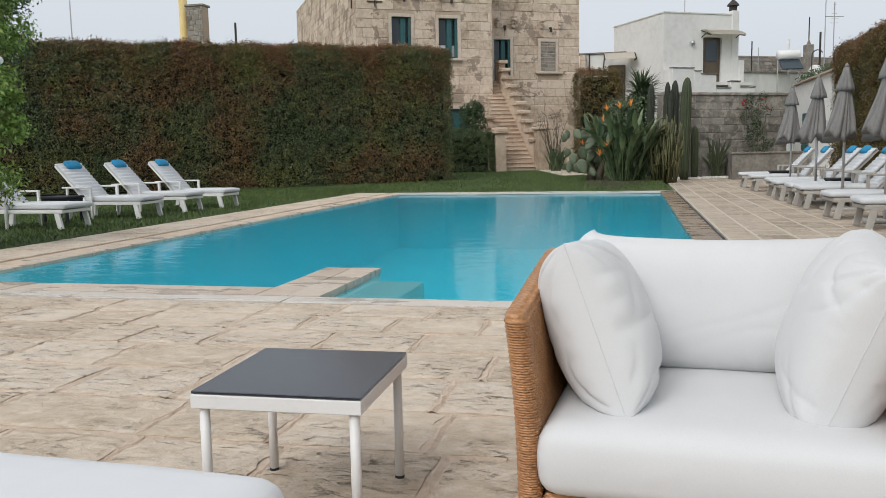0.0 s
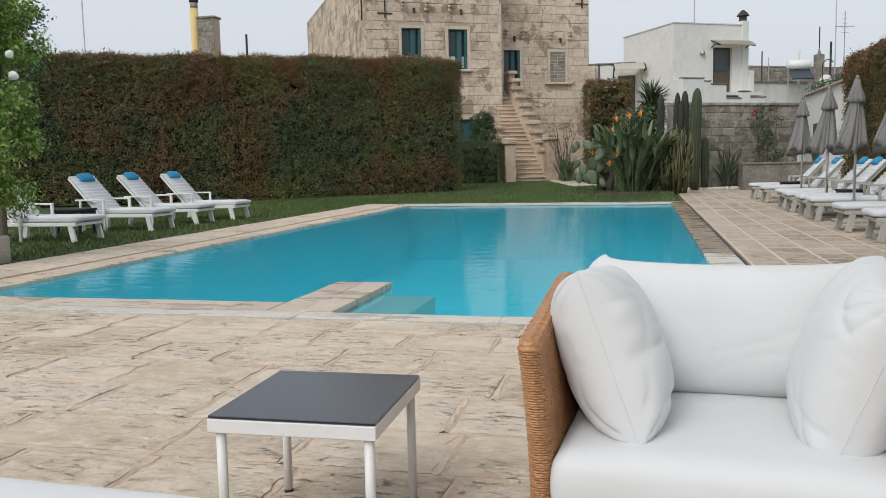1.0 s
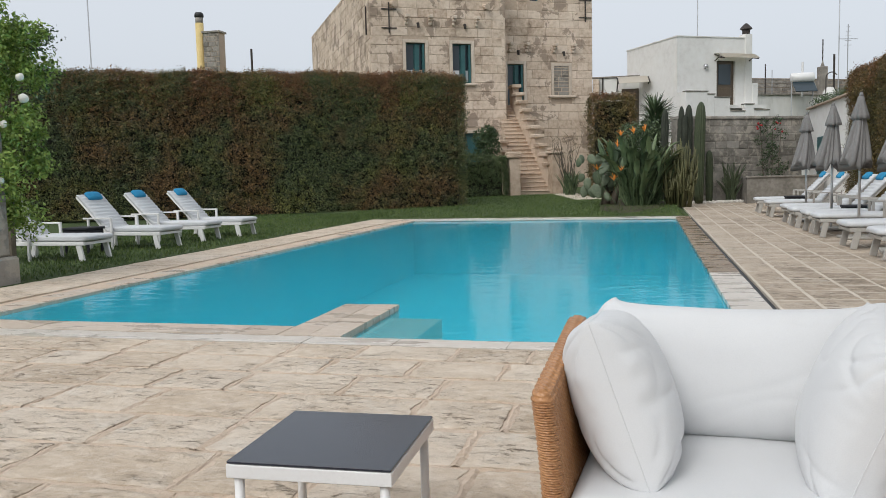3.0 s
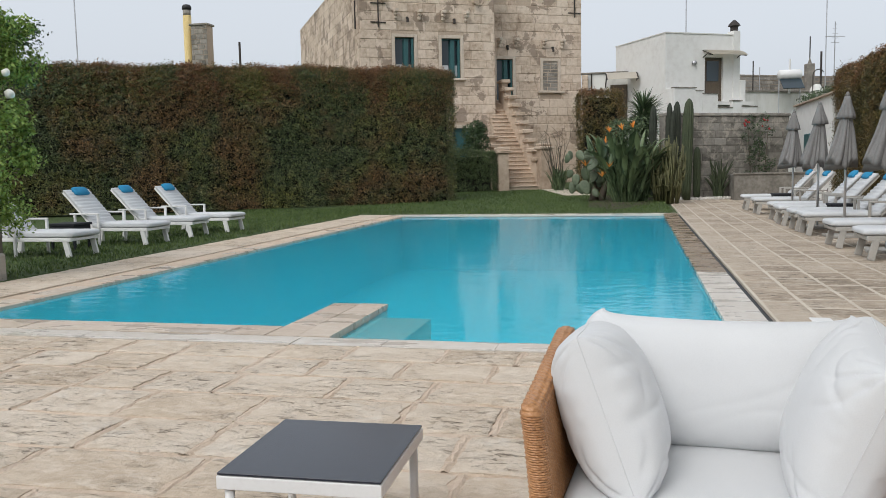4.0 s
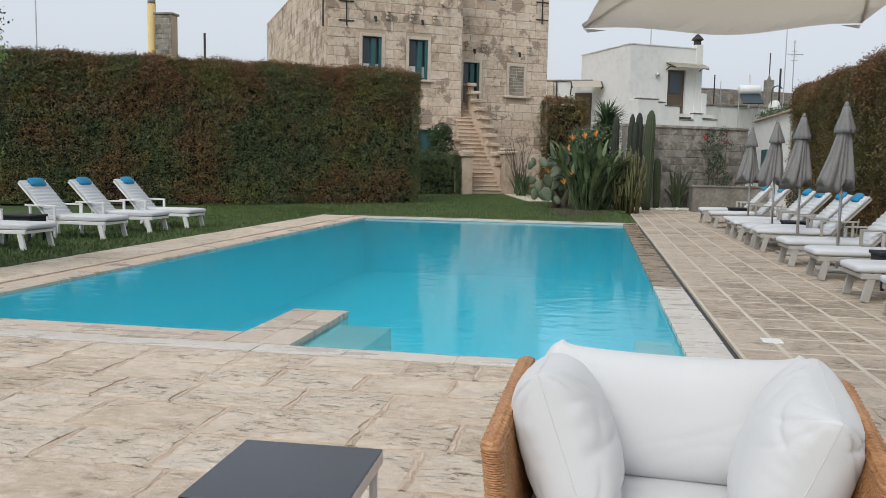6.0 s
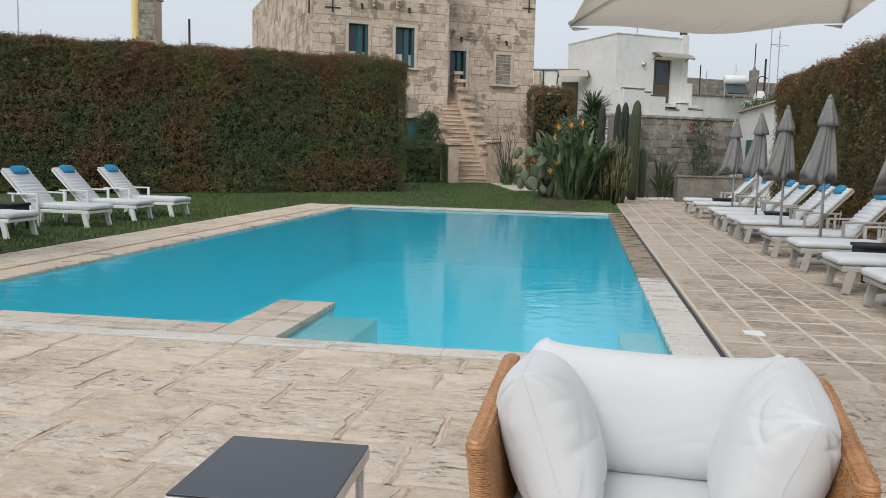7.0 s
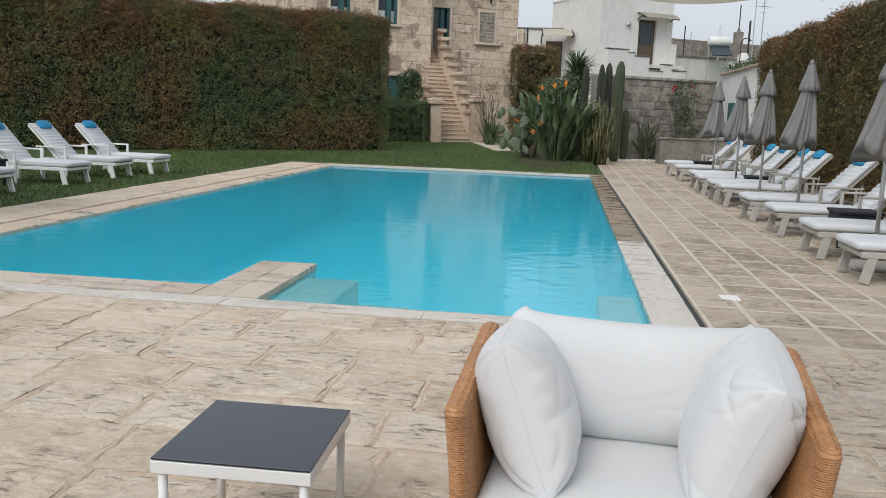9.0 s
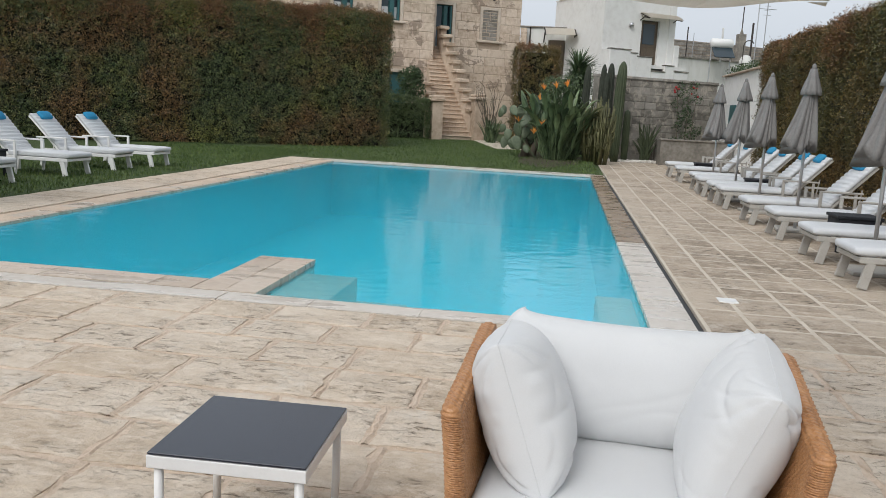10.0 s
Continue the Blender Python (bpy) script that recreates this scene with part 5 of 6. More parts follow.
def build_armchair():
    root = thing("armchair", "honey-coloured wicker armchair with plump white cushions", "armchair", pose(.232, 1.875, 0, 0, 0, -4))
    half, depth, rad = .455, .80, .16
    line = []
    steps = 70
    for k in range(steps):
        line.append((Vector((-half, .0 + (depth - rad) * k / steps, 0)), Vector((-1, 0, 0))))
    for k in range(14):
        a = math.pi / 2 * k / 14
        line.append((Vector((-half + rad - rad * math.cos(a), depth - rad + rad * math.sin(a), 0)), Vector((-math.cos(a), math.sin(a), 0))))
    for k in range(60):
        line.append((Vector((-half + rad + (2 * half - 2 * rad) * k / 60, depth, 0)), Vector((0, 1, 0))))
    for k in range(14):
        a = math.pi / 2 * k / 14
        line.append((Vector((half - rad + rad * math.sin(a), depth - rad + rad * math.cos(a), 0)), Vector((math.sin(a), math.cos(a), 0))))
    for k in range(steps + 1):
        line.append((Vector((half, (depth - rad) * (1 - k / steps), 0)), Vector((1, 0, 0))))

    def height(s):
        e = min(s, 1 - s) / .27
        return .675 + .085 * min(1, e) - .13 * max(0, min(1, (.2 - abs(s - .5)) / .06))

    me = woven_band([c for c, _ in line], [o for _, o in line], height, .058, .035, .07)
    mesh_part("wicker_shell", me, WICKER, root, "woven honey wicker arms and back", True)
    part("seat_base", boxed((-.425, .0, .1), (.425, .76, .205), .01), WICKER, root)
    for x, y in ((-.42, .05), (.42, .05), (-.42, .74), (.42, .74)):
        part("leg", tubed([(x, y, 0), (x, y, .12)], .018, 10), METAL_TAUPE, root)
    part("seat_cushion", block_cushion(.845, .80, .19, 3, .02, .045), FABRIC, root, "thick white seat cushion", True, pose(0, .37, .205))
    for name, w, h, t, m, sd, kw in (
        ("back_cushion", .93, .46, .24, pose(0, .63, .615, -14, 0, 0), 5, dict(pinch=.03, sag=.05, wrinkle=.007, soft=.36, puff=.38, n=64, ear=.02, gather=.014)),
        ("side_pillow", .53, .49, .29, pose(-.315, .335, .585, -20, 6, 93), 8, dict(pinch=.05, wrinkle=.01, soft=.08, puff=.38, n=72, gather=.026)),
        ("side_pillow", .53, .49, .29, pose(.315, .335, .585, 20, -6, 87), 13, dict(pinch=.05, wrinkle=.01, soft=.08, puff=.38, n=72, gather=.026)),
    ):
        bm, rims = pillow_mesh(w, h, t, sd, **kw)
        p = part(name, bm, FABRIC, root, "loose white canvas " + ("back cushion" if name[0] == "b" else "side pillow"), True, m)
        seam(rims, Matrix(), p)


def build_table():
    root = thing("side_table", "small white metal side table with charcoal glass top", "table", pose(-.934, 2.192, 0, 0, 0, 1.6))
    w, d = .247, .257
    part("top", boxed((-w, -d, .412), (w, d, .42), .002), TABLE_TOP, root, "charcoal glass top")
    fr = bmesh.new()
    for lo, hi in (((-w - .002, -d - .002, .37), (w + .002, -d + .028, .41)), ((-w - .002, d - .028, .37), (w + .002, d + .002, .41)), ((-w - .002, -d + .028, .37), (-w + .028, d - .028, .41)), ((w - .028, -d + .028, .37), (w + .002, d - .028, .41))):
        box(fr, lo, hi, .002)
    part("apron", fr, METAL_WHITE, root, "white metal rim")
    for x in (-w + .026, w - .026):
        for y in (-d + .026, d - .026):
            leg = part("leg", tubed([(x, y, .008), (x, y, .37)], .0145, 16), METAL_WHITE, root, smooth=True)
            part("foot_cap", tubed([(x, y, 0), (x, y, .01)], .0155, 14), BLACK, leg)


def build_footstool():
    root = thing("footstool", "wicker footstool with a thick white cushion", "footstool", pose(-1.11, 1.06, 0, 0, 0, -3))
    bm = boxed((-.42, -.36, .06), (.42, .36, .27), .02)
    part("base", bm, WICKER, root, "woven wicker base")
    for x in (-.36, .36):
        for y in (-.3, .3):
            part("leg", tubed([(x, y, 0), (x, y, .07)], .018, 8), METAL_TAUPE, root)
    part("cushion", block_cushion(.86, .76, .15, 9, .02, .05), FABRIC, root, "thick white cushion", True, pose(0, 0, .27))


def build_lounger(mt):
    """A sun lounger; local x runs from its foot end to its head, y across."""
    root = thing("sun_lounger", "sun lounger", "sun lounger")
    h = .33
    fr = bmesh.new()
    for s in (-1, 1):
        box(fr, (.03, s * h - .025, .255), (1.9, s * h + .025, .315), .006)
    for x in (.03, .6, 1.18, 1.84):
        box(fr, (x, -h + .025, .262), (x + .05, h - .025, .308), .004)
    part("frame", fr, mt, root)
    for s in (-1, 1):
        for x, tilt in ((.14, -13), (1.5, 10)):
            part("leg", boxed((-.045, -.022, -.262), (.045, .022, 0), .006, pose(x, s * (h - .0), .262, 0, -tilt, 0)), mt, root)
        ar = bmesh.new()
        box(ar, (1.0, s * (h + .045) - .02, .0), (1.045, s * (h + .045) + .02, .56), .005)
        box(ar, (1.0, s * (h + .045) - .025, .56), (1.62, s * (h + .045) + .025, .59), .006)
        box(ar, (1.5, s * (h + .045) - .02, .0), (1.54, s * (h + .045) + .02, .56), .005)
        part("armrest", ar, mt, root)
    mat_bm = block_cushion(1.2, .66, .095, 2, .01, .035, 14)
    part("mattress", mat_bm, SLING, root, "white padded seat", True, pose(.6, 0, .317))
    tilt = 47
    hinge = pose(1.19, 0, .335, 0, -tilt, 0)
    bf = bmesh.new()
    for s in (-1, 1):
        box(bf, (0, s * .29 - .02, -.04), (.89, s * .29 + .02, 0), .004, hinge)
    box(bf, (.85, -.27, -.04), (.89, .27, 0), .004, hinge)
    bk = part("backrest_frame", bf, mt, root)
    part("prop", tubed([(1.62, -.2, .27), (1.66, -.2, .62)], .012, 6), mt, bk)
    pad = bmesh.new()
    n, rows = 11, []
    for k in range(n * 4 + 1):
        x = .9 * k / (n * 4)
        end = min(1, k / 2, (n * 4 - k) / 2)
        top = .03 + end * (.028 + .02 * abs(math.sin(math.pi * k / 4)) ** .6)
        rows.append([pad.verts.new(hinge @ Vector(p)) for p in ((x, -.31, 0), (x, -.33, top * .6), (x, -.3, top), (x, 0, top + .006), (x, .3, top), (x, .33, top * .6), (x, .31, 0))])
    for a, b in zip(rows, rows[1:]):
        for k in range(7):
            pad.faces.new((a[k], b[k], b[(k + 1) % 7], a[(k + 1) % 7]))
    pad.faces.new(rows[0])
    pad.faces.new(list(reversed(rows[-1])))
    bmesh.ops.recalc_face_normals(pad, faces=pad.faces)
    part("back_pad", pad, SLING, root, "ribbed white back pad", True)
    roll = pillow_mesh(.42, .2, .1, 4, .04, 12, .003)[0]
    part("head_pillow", roll, BLUE, root, "turquoise head pillow", True, hinge @ pose(.8, 0, .095, 90, 0, 90))
    return root


RIGHT_ROW = [8.25, 9.66, 11.5, 13.05, 15.25, 16.2, 17.55, 18.85, 21.3, 23.3]
LEFT_ROW = [11.25, 13.3, 14.9, 16.15]
UMBRELLAS = [8.95, 12.33, 14.75, 16.85, 19.45]


def build_loungers():
    r = random.Random(61)
    first = build_lounger(METAL_TAUPE)
    tagged(first, "taupe-framed sun lounger with white pad on the stone deck", group="sun loungers on the deck")
    first.matrix_basis = pose(2.82, RIGHT_ROW[0], .002)
    for y in RIGHT_ROW[1:]:
        copy_thing(first, pose(2.82 + r.uniform(-.03, .05), y, .002, 0, 0, r.uniform(-2, 2)))
    other = build_lounger(METAL_WHITE)
    tagged(other, "white sun lounger with turquoise head pillow on the lawn", group="sun loungers on the lawn")
    other.matrix_basis = pose(-8.5, LEFT_ROW[0], 0, 0, 0, 180)
    for y, a in zip(LEFT_ROW[1:], (178, 182, 179)):
        copy_thing(other, pose(-8.5 + r.uniform(-.05, .05) + (.15 if y > 16 else 0), y, 0, 0, 0, a))
    side = thing("low_table", "low dark grey side table between loungers", "table", pose(3.65, 10.58, 0), "low tables on the deck")
    part("top", boxed((-.27, -.24, .42), (.27, .24, .46), .008), TOWEL_DARK, side)
    part("apron", boxed((-.25, -.22, .24), (.25, .22, .42), .01), TOWEL_DARK, side)
    for x in (-.22, .22):
        for y in (-.19, .19):
            part("leg", boxed((x - .02, y - .02, 0), (x + .02, y + .02, .24), .003), TOWEL_DARK, side)
    for x, y in ((3.9, 16.88), (3.75, 22.6)):
        copy_thing(side, pose(x, y, 0))
    copy_thing(side, pose(-9.6, 12.3, 0))


def build_umbrella():
    root = thing("parasol", "closed grey canvas parasol on a slim pole", "parasol", group="closed parasols on the deck")
    part("pole", tubed([(0, 0, .03), (0, 0, 2.31)], .022, 12), METAL_GREY, root, smooth=True)
    part("base_plate", boxed((-.27, -.27, 0), (.27, .27, .045), .01), METAL_TAUPE, root)
    n = 112

    def fold(a, j):
        pleat = .62 * abs(math.sin(4 * a + .6 * math.sin(2 * a + .4) + .06 * j)) ** .55 + .38 * abs(math.sin(3 * a + .7 - .05 * j)) ** .7
        return .74 + min(.85, .13 * j) * (pleat - .5) + .1 * math.sin(3 * a + .25 * j) + .05 * math.sin(5 * a + .6 * j)

    prof = [(.03, 2.36), (.05, 2.28), (.07, 2.17), (.09, 2.05), (.11, 1.92), (.135, 1.78), (.16, 1.62), (.19, 1.46), (.222, 1.3), (.23, 1.22)]
    bm = bmesh.new()
    lathe(bm, list(reversed(prof)), n, (0, 0, 0), lambda a, j: fold(a, len(prof) - 1 - j))
    bmesh.ops.recalc_face_normals(bm, faces=bm.faces)
    for v in bm.verts:
        k = (2.36 - v.co.z) / 1.11
        v.co.x -= .1 * k * k
        v.co.z += (.07 * math.sin(4 * math.atan2(v.co.y, v.co.x)) + .03 * math.sin(11 * math.atan2(v.co.y, v.co.x))) * max(0, k - .7) / .3
    part("canopy", bm, CANVAS_GREY, root, "furled grey canvas", True)
    cap = bmesh.new()
    lathe(cap, [(.138, 1.97), (.13, 2.03), (.1, 2.14), (.07, 2.24), (.045, 2.34)], 64, (0, 0, 0), lambda a, j: .95 + .34 * (abs(math.sin(4 * a + .5)) ** .6 - .6) * (1, .9, .6, .3, .1)[j] + .1 * math.sin(3 * a))
    part("vent_flap", cap, CANVAS_GREY, root, "", True)
    part("finial", lathe(bmesh.new(), [(.03, 2.33), (.036, 2.36), (.026, 2.39), (.01, 2.41)], 12), CANVAS_GREY, root, "", True)
    return root


def build_umbrellas():
    r = random.Random(71)
    first = build_umbrella()
    first.matrix_basis = pose(3.34, UMBRELLAS[0], 0)
    for y in UMBRELLAS[1:]:
        copy_thing(first, pose(3.43, y, 0, 0, 0, r.uniform(-25, 25)))


def build_shade():
    """The open square parasol over the terrace: a sagging canvas held from a mast behind the viewer."""
    a = pose(-.08, 3.35, 1.98, 0, 0, 17)
    root = thing("shade_parasol", "open cream canvas parasol over the terrace", "parasol", a)
    L, D, n = 1.24, 2.3, 16
    bm = bmesh.new()
    g = {}
    for i in range(n + 1):
        for j in range(n + 1):
            x, y = i / n, j / n
            z = .36 * math.sin(math.pi * min(1, y * 1.05) / 1.5) - .025 * math.sin(math.pi * x) * (1 - y) ** 2 + .06 * x * (1 - y)
            z += .012 * math.sin(9 * x + 4 * y) * (1 - y)
            g[i, j] = bm.verts.new((x * L, -y * D, z))
    for i in range(n):
        for j in range(n):
            bm.faces.new((g[i, j], g[i + 1, j], g[i + 1, j + 1], g[i, j + 1]))
    bmesh.ops.solidify(bm, geom=bm.faces[:], thickness=.006)
    part("canopy", bm, CANVAS_BEIGE, root, "cream canvas with soft folds", True)
    for x, s, up in ((0, 1, 0), (L, -1, .06)):
        fl = bmesh.new()
        v = [fl.verts.new(p) for p in ((x, 0, up), (x + s * .1, -.0, up - .006), (x + s * .015, -.012, up - .02))]
        fl.faces.new(v)
        bmesh.ops.solidify(fl, geom=fl.faces[:], thickness=.006)
        part("corner_flap", fl, CANVAS_BEIGE, root)
    hub = (L / 2, -D / 2, .42)
    part("arm", tubed([(hub[0], hub[1], hub[2]), (L / 2 + .6, -D - .4, .75), (1.6, -4.1, .5)], .03, 10), METAL_GREY, root)
    part("mast", tubed([(1.6, -4.1, -1.98), (1.6, -4.1, .55)], .04, 12), METAL_GREY, root)
    for x, y, z in ((0, 0, 0), (L, 0, .06), (0, -D, .29), (L, -D, .29)):
        part("rib", tubed([hub, (x, y, z + .012)], .009, 6), METAL_GREY, root)


# ---- plants ----
def blade(bm, base, direction, length, width, droop, seg=5, fold=.25):
    """One long leaf: a folded strip that bends over towards its tip."""
    d = Vector(direction).normalized()
    side = d.cross(Vector((0, 0, 1)))
    side = side.normalized() if side.length > .05 else Vector((1, 0, 0))
    p, rows = Vector(base), []
    for k in range(seg + 1):
        s = k / seg
        w = width * (math.sin(math.pi * min(.97, .12 + .86 * s)) ** .8)
        up = side.cross(d).normalized()
        rows.append((bm.verts.new(p - side * w / 2 + up * w * fold), bm.verts.new(p), bm.verts.new(p + side * w / 2 + up * w * fold)))
        p = p + d * length / seg
        d = (d + Vector((0, 0, -droop / seg)) + Vector((d.x, d.y, 0)) * droop / seg * .6).normalized()
    for a, b in zip(rows, rows[1:]):
        bm.faces.new((a[0], a[1], b[1], b[0]))
        bm.faces.new((a[1], a[2], b[2], b[1]))
    return p


def leafy(rng_, centres, radii, count, leaf, spread=1.2, shell=.55):
    c = np.asarray(centres, float)
    k = rng_.integers(0, len(c), count)
    d = unit(rng_.normal(0, 1, (count, 3)))
    p = c[k] + d * np.asarray(radii, float)[k][:, None] * (shell + (1 - shell) * rng_.random(count))[:, None]
    return leaves(rng_, p, d * np.array([1, 1, .6]) + np.array([0, 0, .5]), leaf, leaf * .5, spread)


def build_strelitzia(x, y, scale, seed, flowers):
    r = random.Random(seed)
    root = thing("strelitzia", "bird-of-paradise plant with upright leaves and orange flowers", "plant", pose(x, y, .0))
    bm = bmesh.new()
    for k in range(190):
        a, q = r.uniform(0, 2 * math.pi), r.random() ** .6
        base = Vector((.3 * q * math.cos(a), .3 * q * math.sin(a), 0)) * scale
        lean = .05 + .36 * q * r.uniform(.5, 1.2)
        d = Vector((math.cos(a) * lean, math.sin(a) * lean, 1)).normalized()
        ln = r.uniform(.25, 1.5) * scale
        mid = base + d * ln * .5
        tip = base + d * ln + Vector((math.cos(a), math.sin(a), 0)) * .08 * q
        tube(bm, [base, mid, tip], [.014, .011, .008], 4, False)
        blade(bm, tip, d + Vector((r.uniform(-.35, .35), r.uniform(-.35, .35), 0)), r.uniform(.4, .68) * scale, r.uniform(.1, .18) * scale, r.uniform(.1, 1.1), 6, .3)
    part("leaf_clump", bm, STRELITZIA, root, smooth=True)
    for fx, fy, fz in flowers:
        st = part("flower_stem", tubed([(fx * .5, fy * .5, .1), (fx * .9, fy * .9, fz * .6), (fx, fy, fz)], .012, 5), STRELITZIA, root)
        part("flower_sheath", tubed([(fx, fy, fz - .02), (fx + .1, fy - .05, fz + .05), (fx + .24, fy - .1, fz + .09)], [.018, .024, .004], 6), STRELITZIA, st, "pointed green beak")
        fb = bmesh.new()
        for k in range(7):
            e = r.uniform(-1.0, .9)
            blade(fb, (fx, fy, fz), (math.sin(e) * .9, r.uniform(-.5, .3), .6 + .3 * math.cos(e)), r.uniform(.16, .27), .05, .2, 3)
        part("flower", fb, ORANGE, st, "spiky orange flower")
    return root


def build_cactus(x, y, columns, mt, label, ribs=12):
    root = thing("cactus", label, "cactus", pose(x, y, 0))
    for cx, cy, z0, h, rad, lx, ly in columns:
        n, bm = ribs * 4, bmesh.new()
        prof = [(rad * .75, 0), (rad * .9, h * .1), (rad, h * .35), (rad, h * .7), (rad * .93, h * .86), (rad * .72, h * .95), (rad * .35, h * .99), (rad * .08, h)]
        lathe(bm, prof, n, (0, 0, 0), lambda a, j: 1 + .13 * math.cos(ribs * a))
        for v in bm.verts:
            k = v.co.z / h
            v.co = Vector((cx + v.co.x + lx * k * k, cy + v.co.y + ly * k * k, z0 + v.co.z))
        part("column", bm, mt, root, smooth=True)
    return root


def build_candelabra(x, y, seed):
    """A thicket of thin jointed arms that turn upwards and branch again."""
    r = random.Random(seed)
    root = thing("cactus", "dense clump of yellow-green candelabra cactus", "cactus", pose(x, y, 0))
    arms = bmesh.new()
    for k in range(44):
        a, q = r.uniform(0, 2 * math.pi), r.random() ** .5
        p = Vector((.42 * q * math.cos(a), .3 * q * math.sin(a), 0))
        h = r.uniform(1.3, 2.4) * (1 - .2 * q)
        lean = Vector((math.cos(a) * .16 * q, math.sin(a) * .12 * q, 1))
        top = p + lean * h
        tube(arms, [tuple(p), tuple(p + lean * h * .5 + Vector((r.uniform(-.05, .05), 0, 0))), tuple(top)], [.034, .03, .018], 6)
        for _ in range(r.randint(4, 7)):
            f = r.uniform(.2, .85)
            b = p + lean * h * f
            e = r.uniform(0, 2 * math.pi)
            out = Vector((math.cos(e), math.sin(e), 0)) * r.uniform(.07, .16)
            up = r.uniform(.2, .55)
            tube(arms, [tuple(b), tuple(b + out + Vector((0, 0, .06))), tuple(b + out * 1.3 + Vector((0, 0, up)))], [.024, .026, .014], 6)
    part("arm_thicket", arms, CACTUS_PALE, root, smooth=True)["kind"] = "stuff"
    return root


def build_prickly_pear(x, y, seed):
    r = random.Random(seed)
    root = thing("prickly_pear", "old prickly pear with broad grey-green pads", "cactus", pose(x, y, 0))
    part("trunk", tubed([(0, 0, 0), (.05, 0, .4), (-.05, .05, .8), (.1, 0, 1.15)], [.16, .13, .12, .09], 9), BARK, root, smooth=True)
    part("trunk", tubed([(.25, .1, 0), (.35, .1, .45), (.5, .05, .85)], [.13, .11, .08], 9), BARK, root, smooth=True)
    spots = []
    for k in range(46):
        a = r.uniform(0, 2 * math.pi)
        q = r.uniform(.1, .85)
        spots.append((q * math.cos(a) * 1.05 + .1, q * math.sin(a) * .6, r.uniform(.6, 2.15) - .35 * q))
    spots += [(-.75, -.1, 1.0), (-.85, 0, 1.5), (-.55, -.2, .8)]
    for p in spots:
        bm = bmesh.new()
        bmesh.ops.create_uvsphere(bm, u_segments=14, v_segments=9, radius=1)
        s = r.uniform(.15, .25)
        for v in bm.verts:
            k = 1 + .25 * v.co.z
            v.co = Vector((v.co.x * s * .72 * k, v.co.y * .035, v.co.z * s))
        part("pad", bm, PEAR, root, smooth=True, at=pose(*p, r.uniform(-25, 25), r.uniform(-55, 55), r.uniform(-50, 50)))
    return root


def build_yucca(x, y, height, seed):
    r = random.Random(seed)
    root = thing("yucca", "yucca with a round head of stiff pointed leaves", "plant", pose(x, y, .05))
    part("trunk", tubed([(0, 0, 0), (.05, 0, height * .5), (0, 0, height)], [.14, .11, .1], 10), BARK, root, smooth=True)
    bm = bmesh.new()
    for k in range(520):
        a, e = r.uniform(0, 2 * math.pi), math.asin(r.uniform(-.55, 1))
        d = (math.cos(a) * math.cos(e), math.sin(a) * math.cos(e), math.sin(e))
        blade(bm, (0, 0, height + r.uniform(-1.1, .1)), d, r.uniform(.7, 1.0), .065, .15, 3, .15)
    part("leaf_head", bm, STRELITZIA, root, "stiff dark green leaves")
    return root


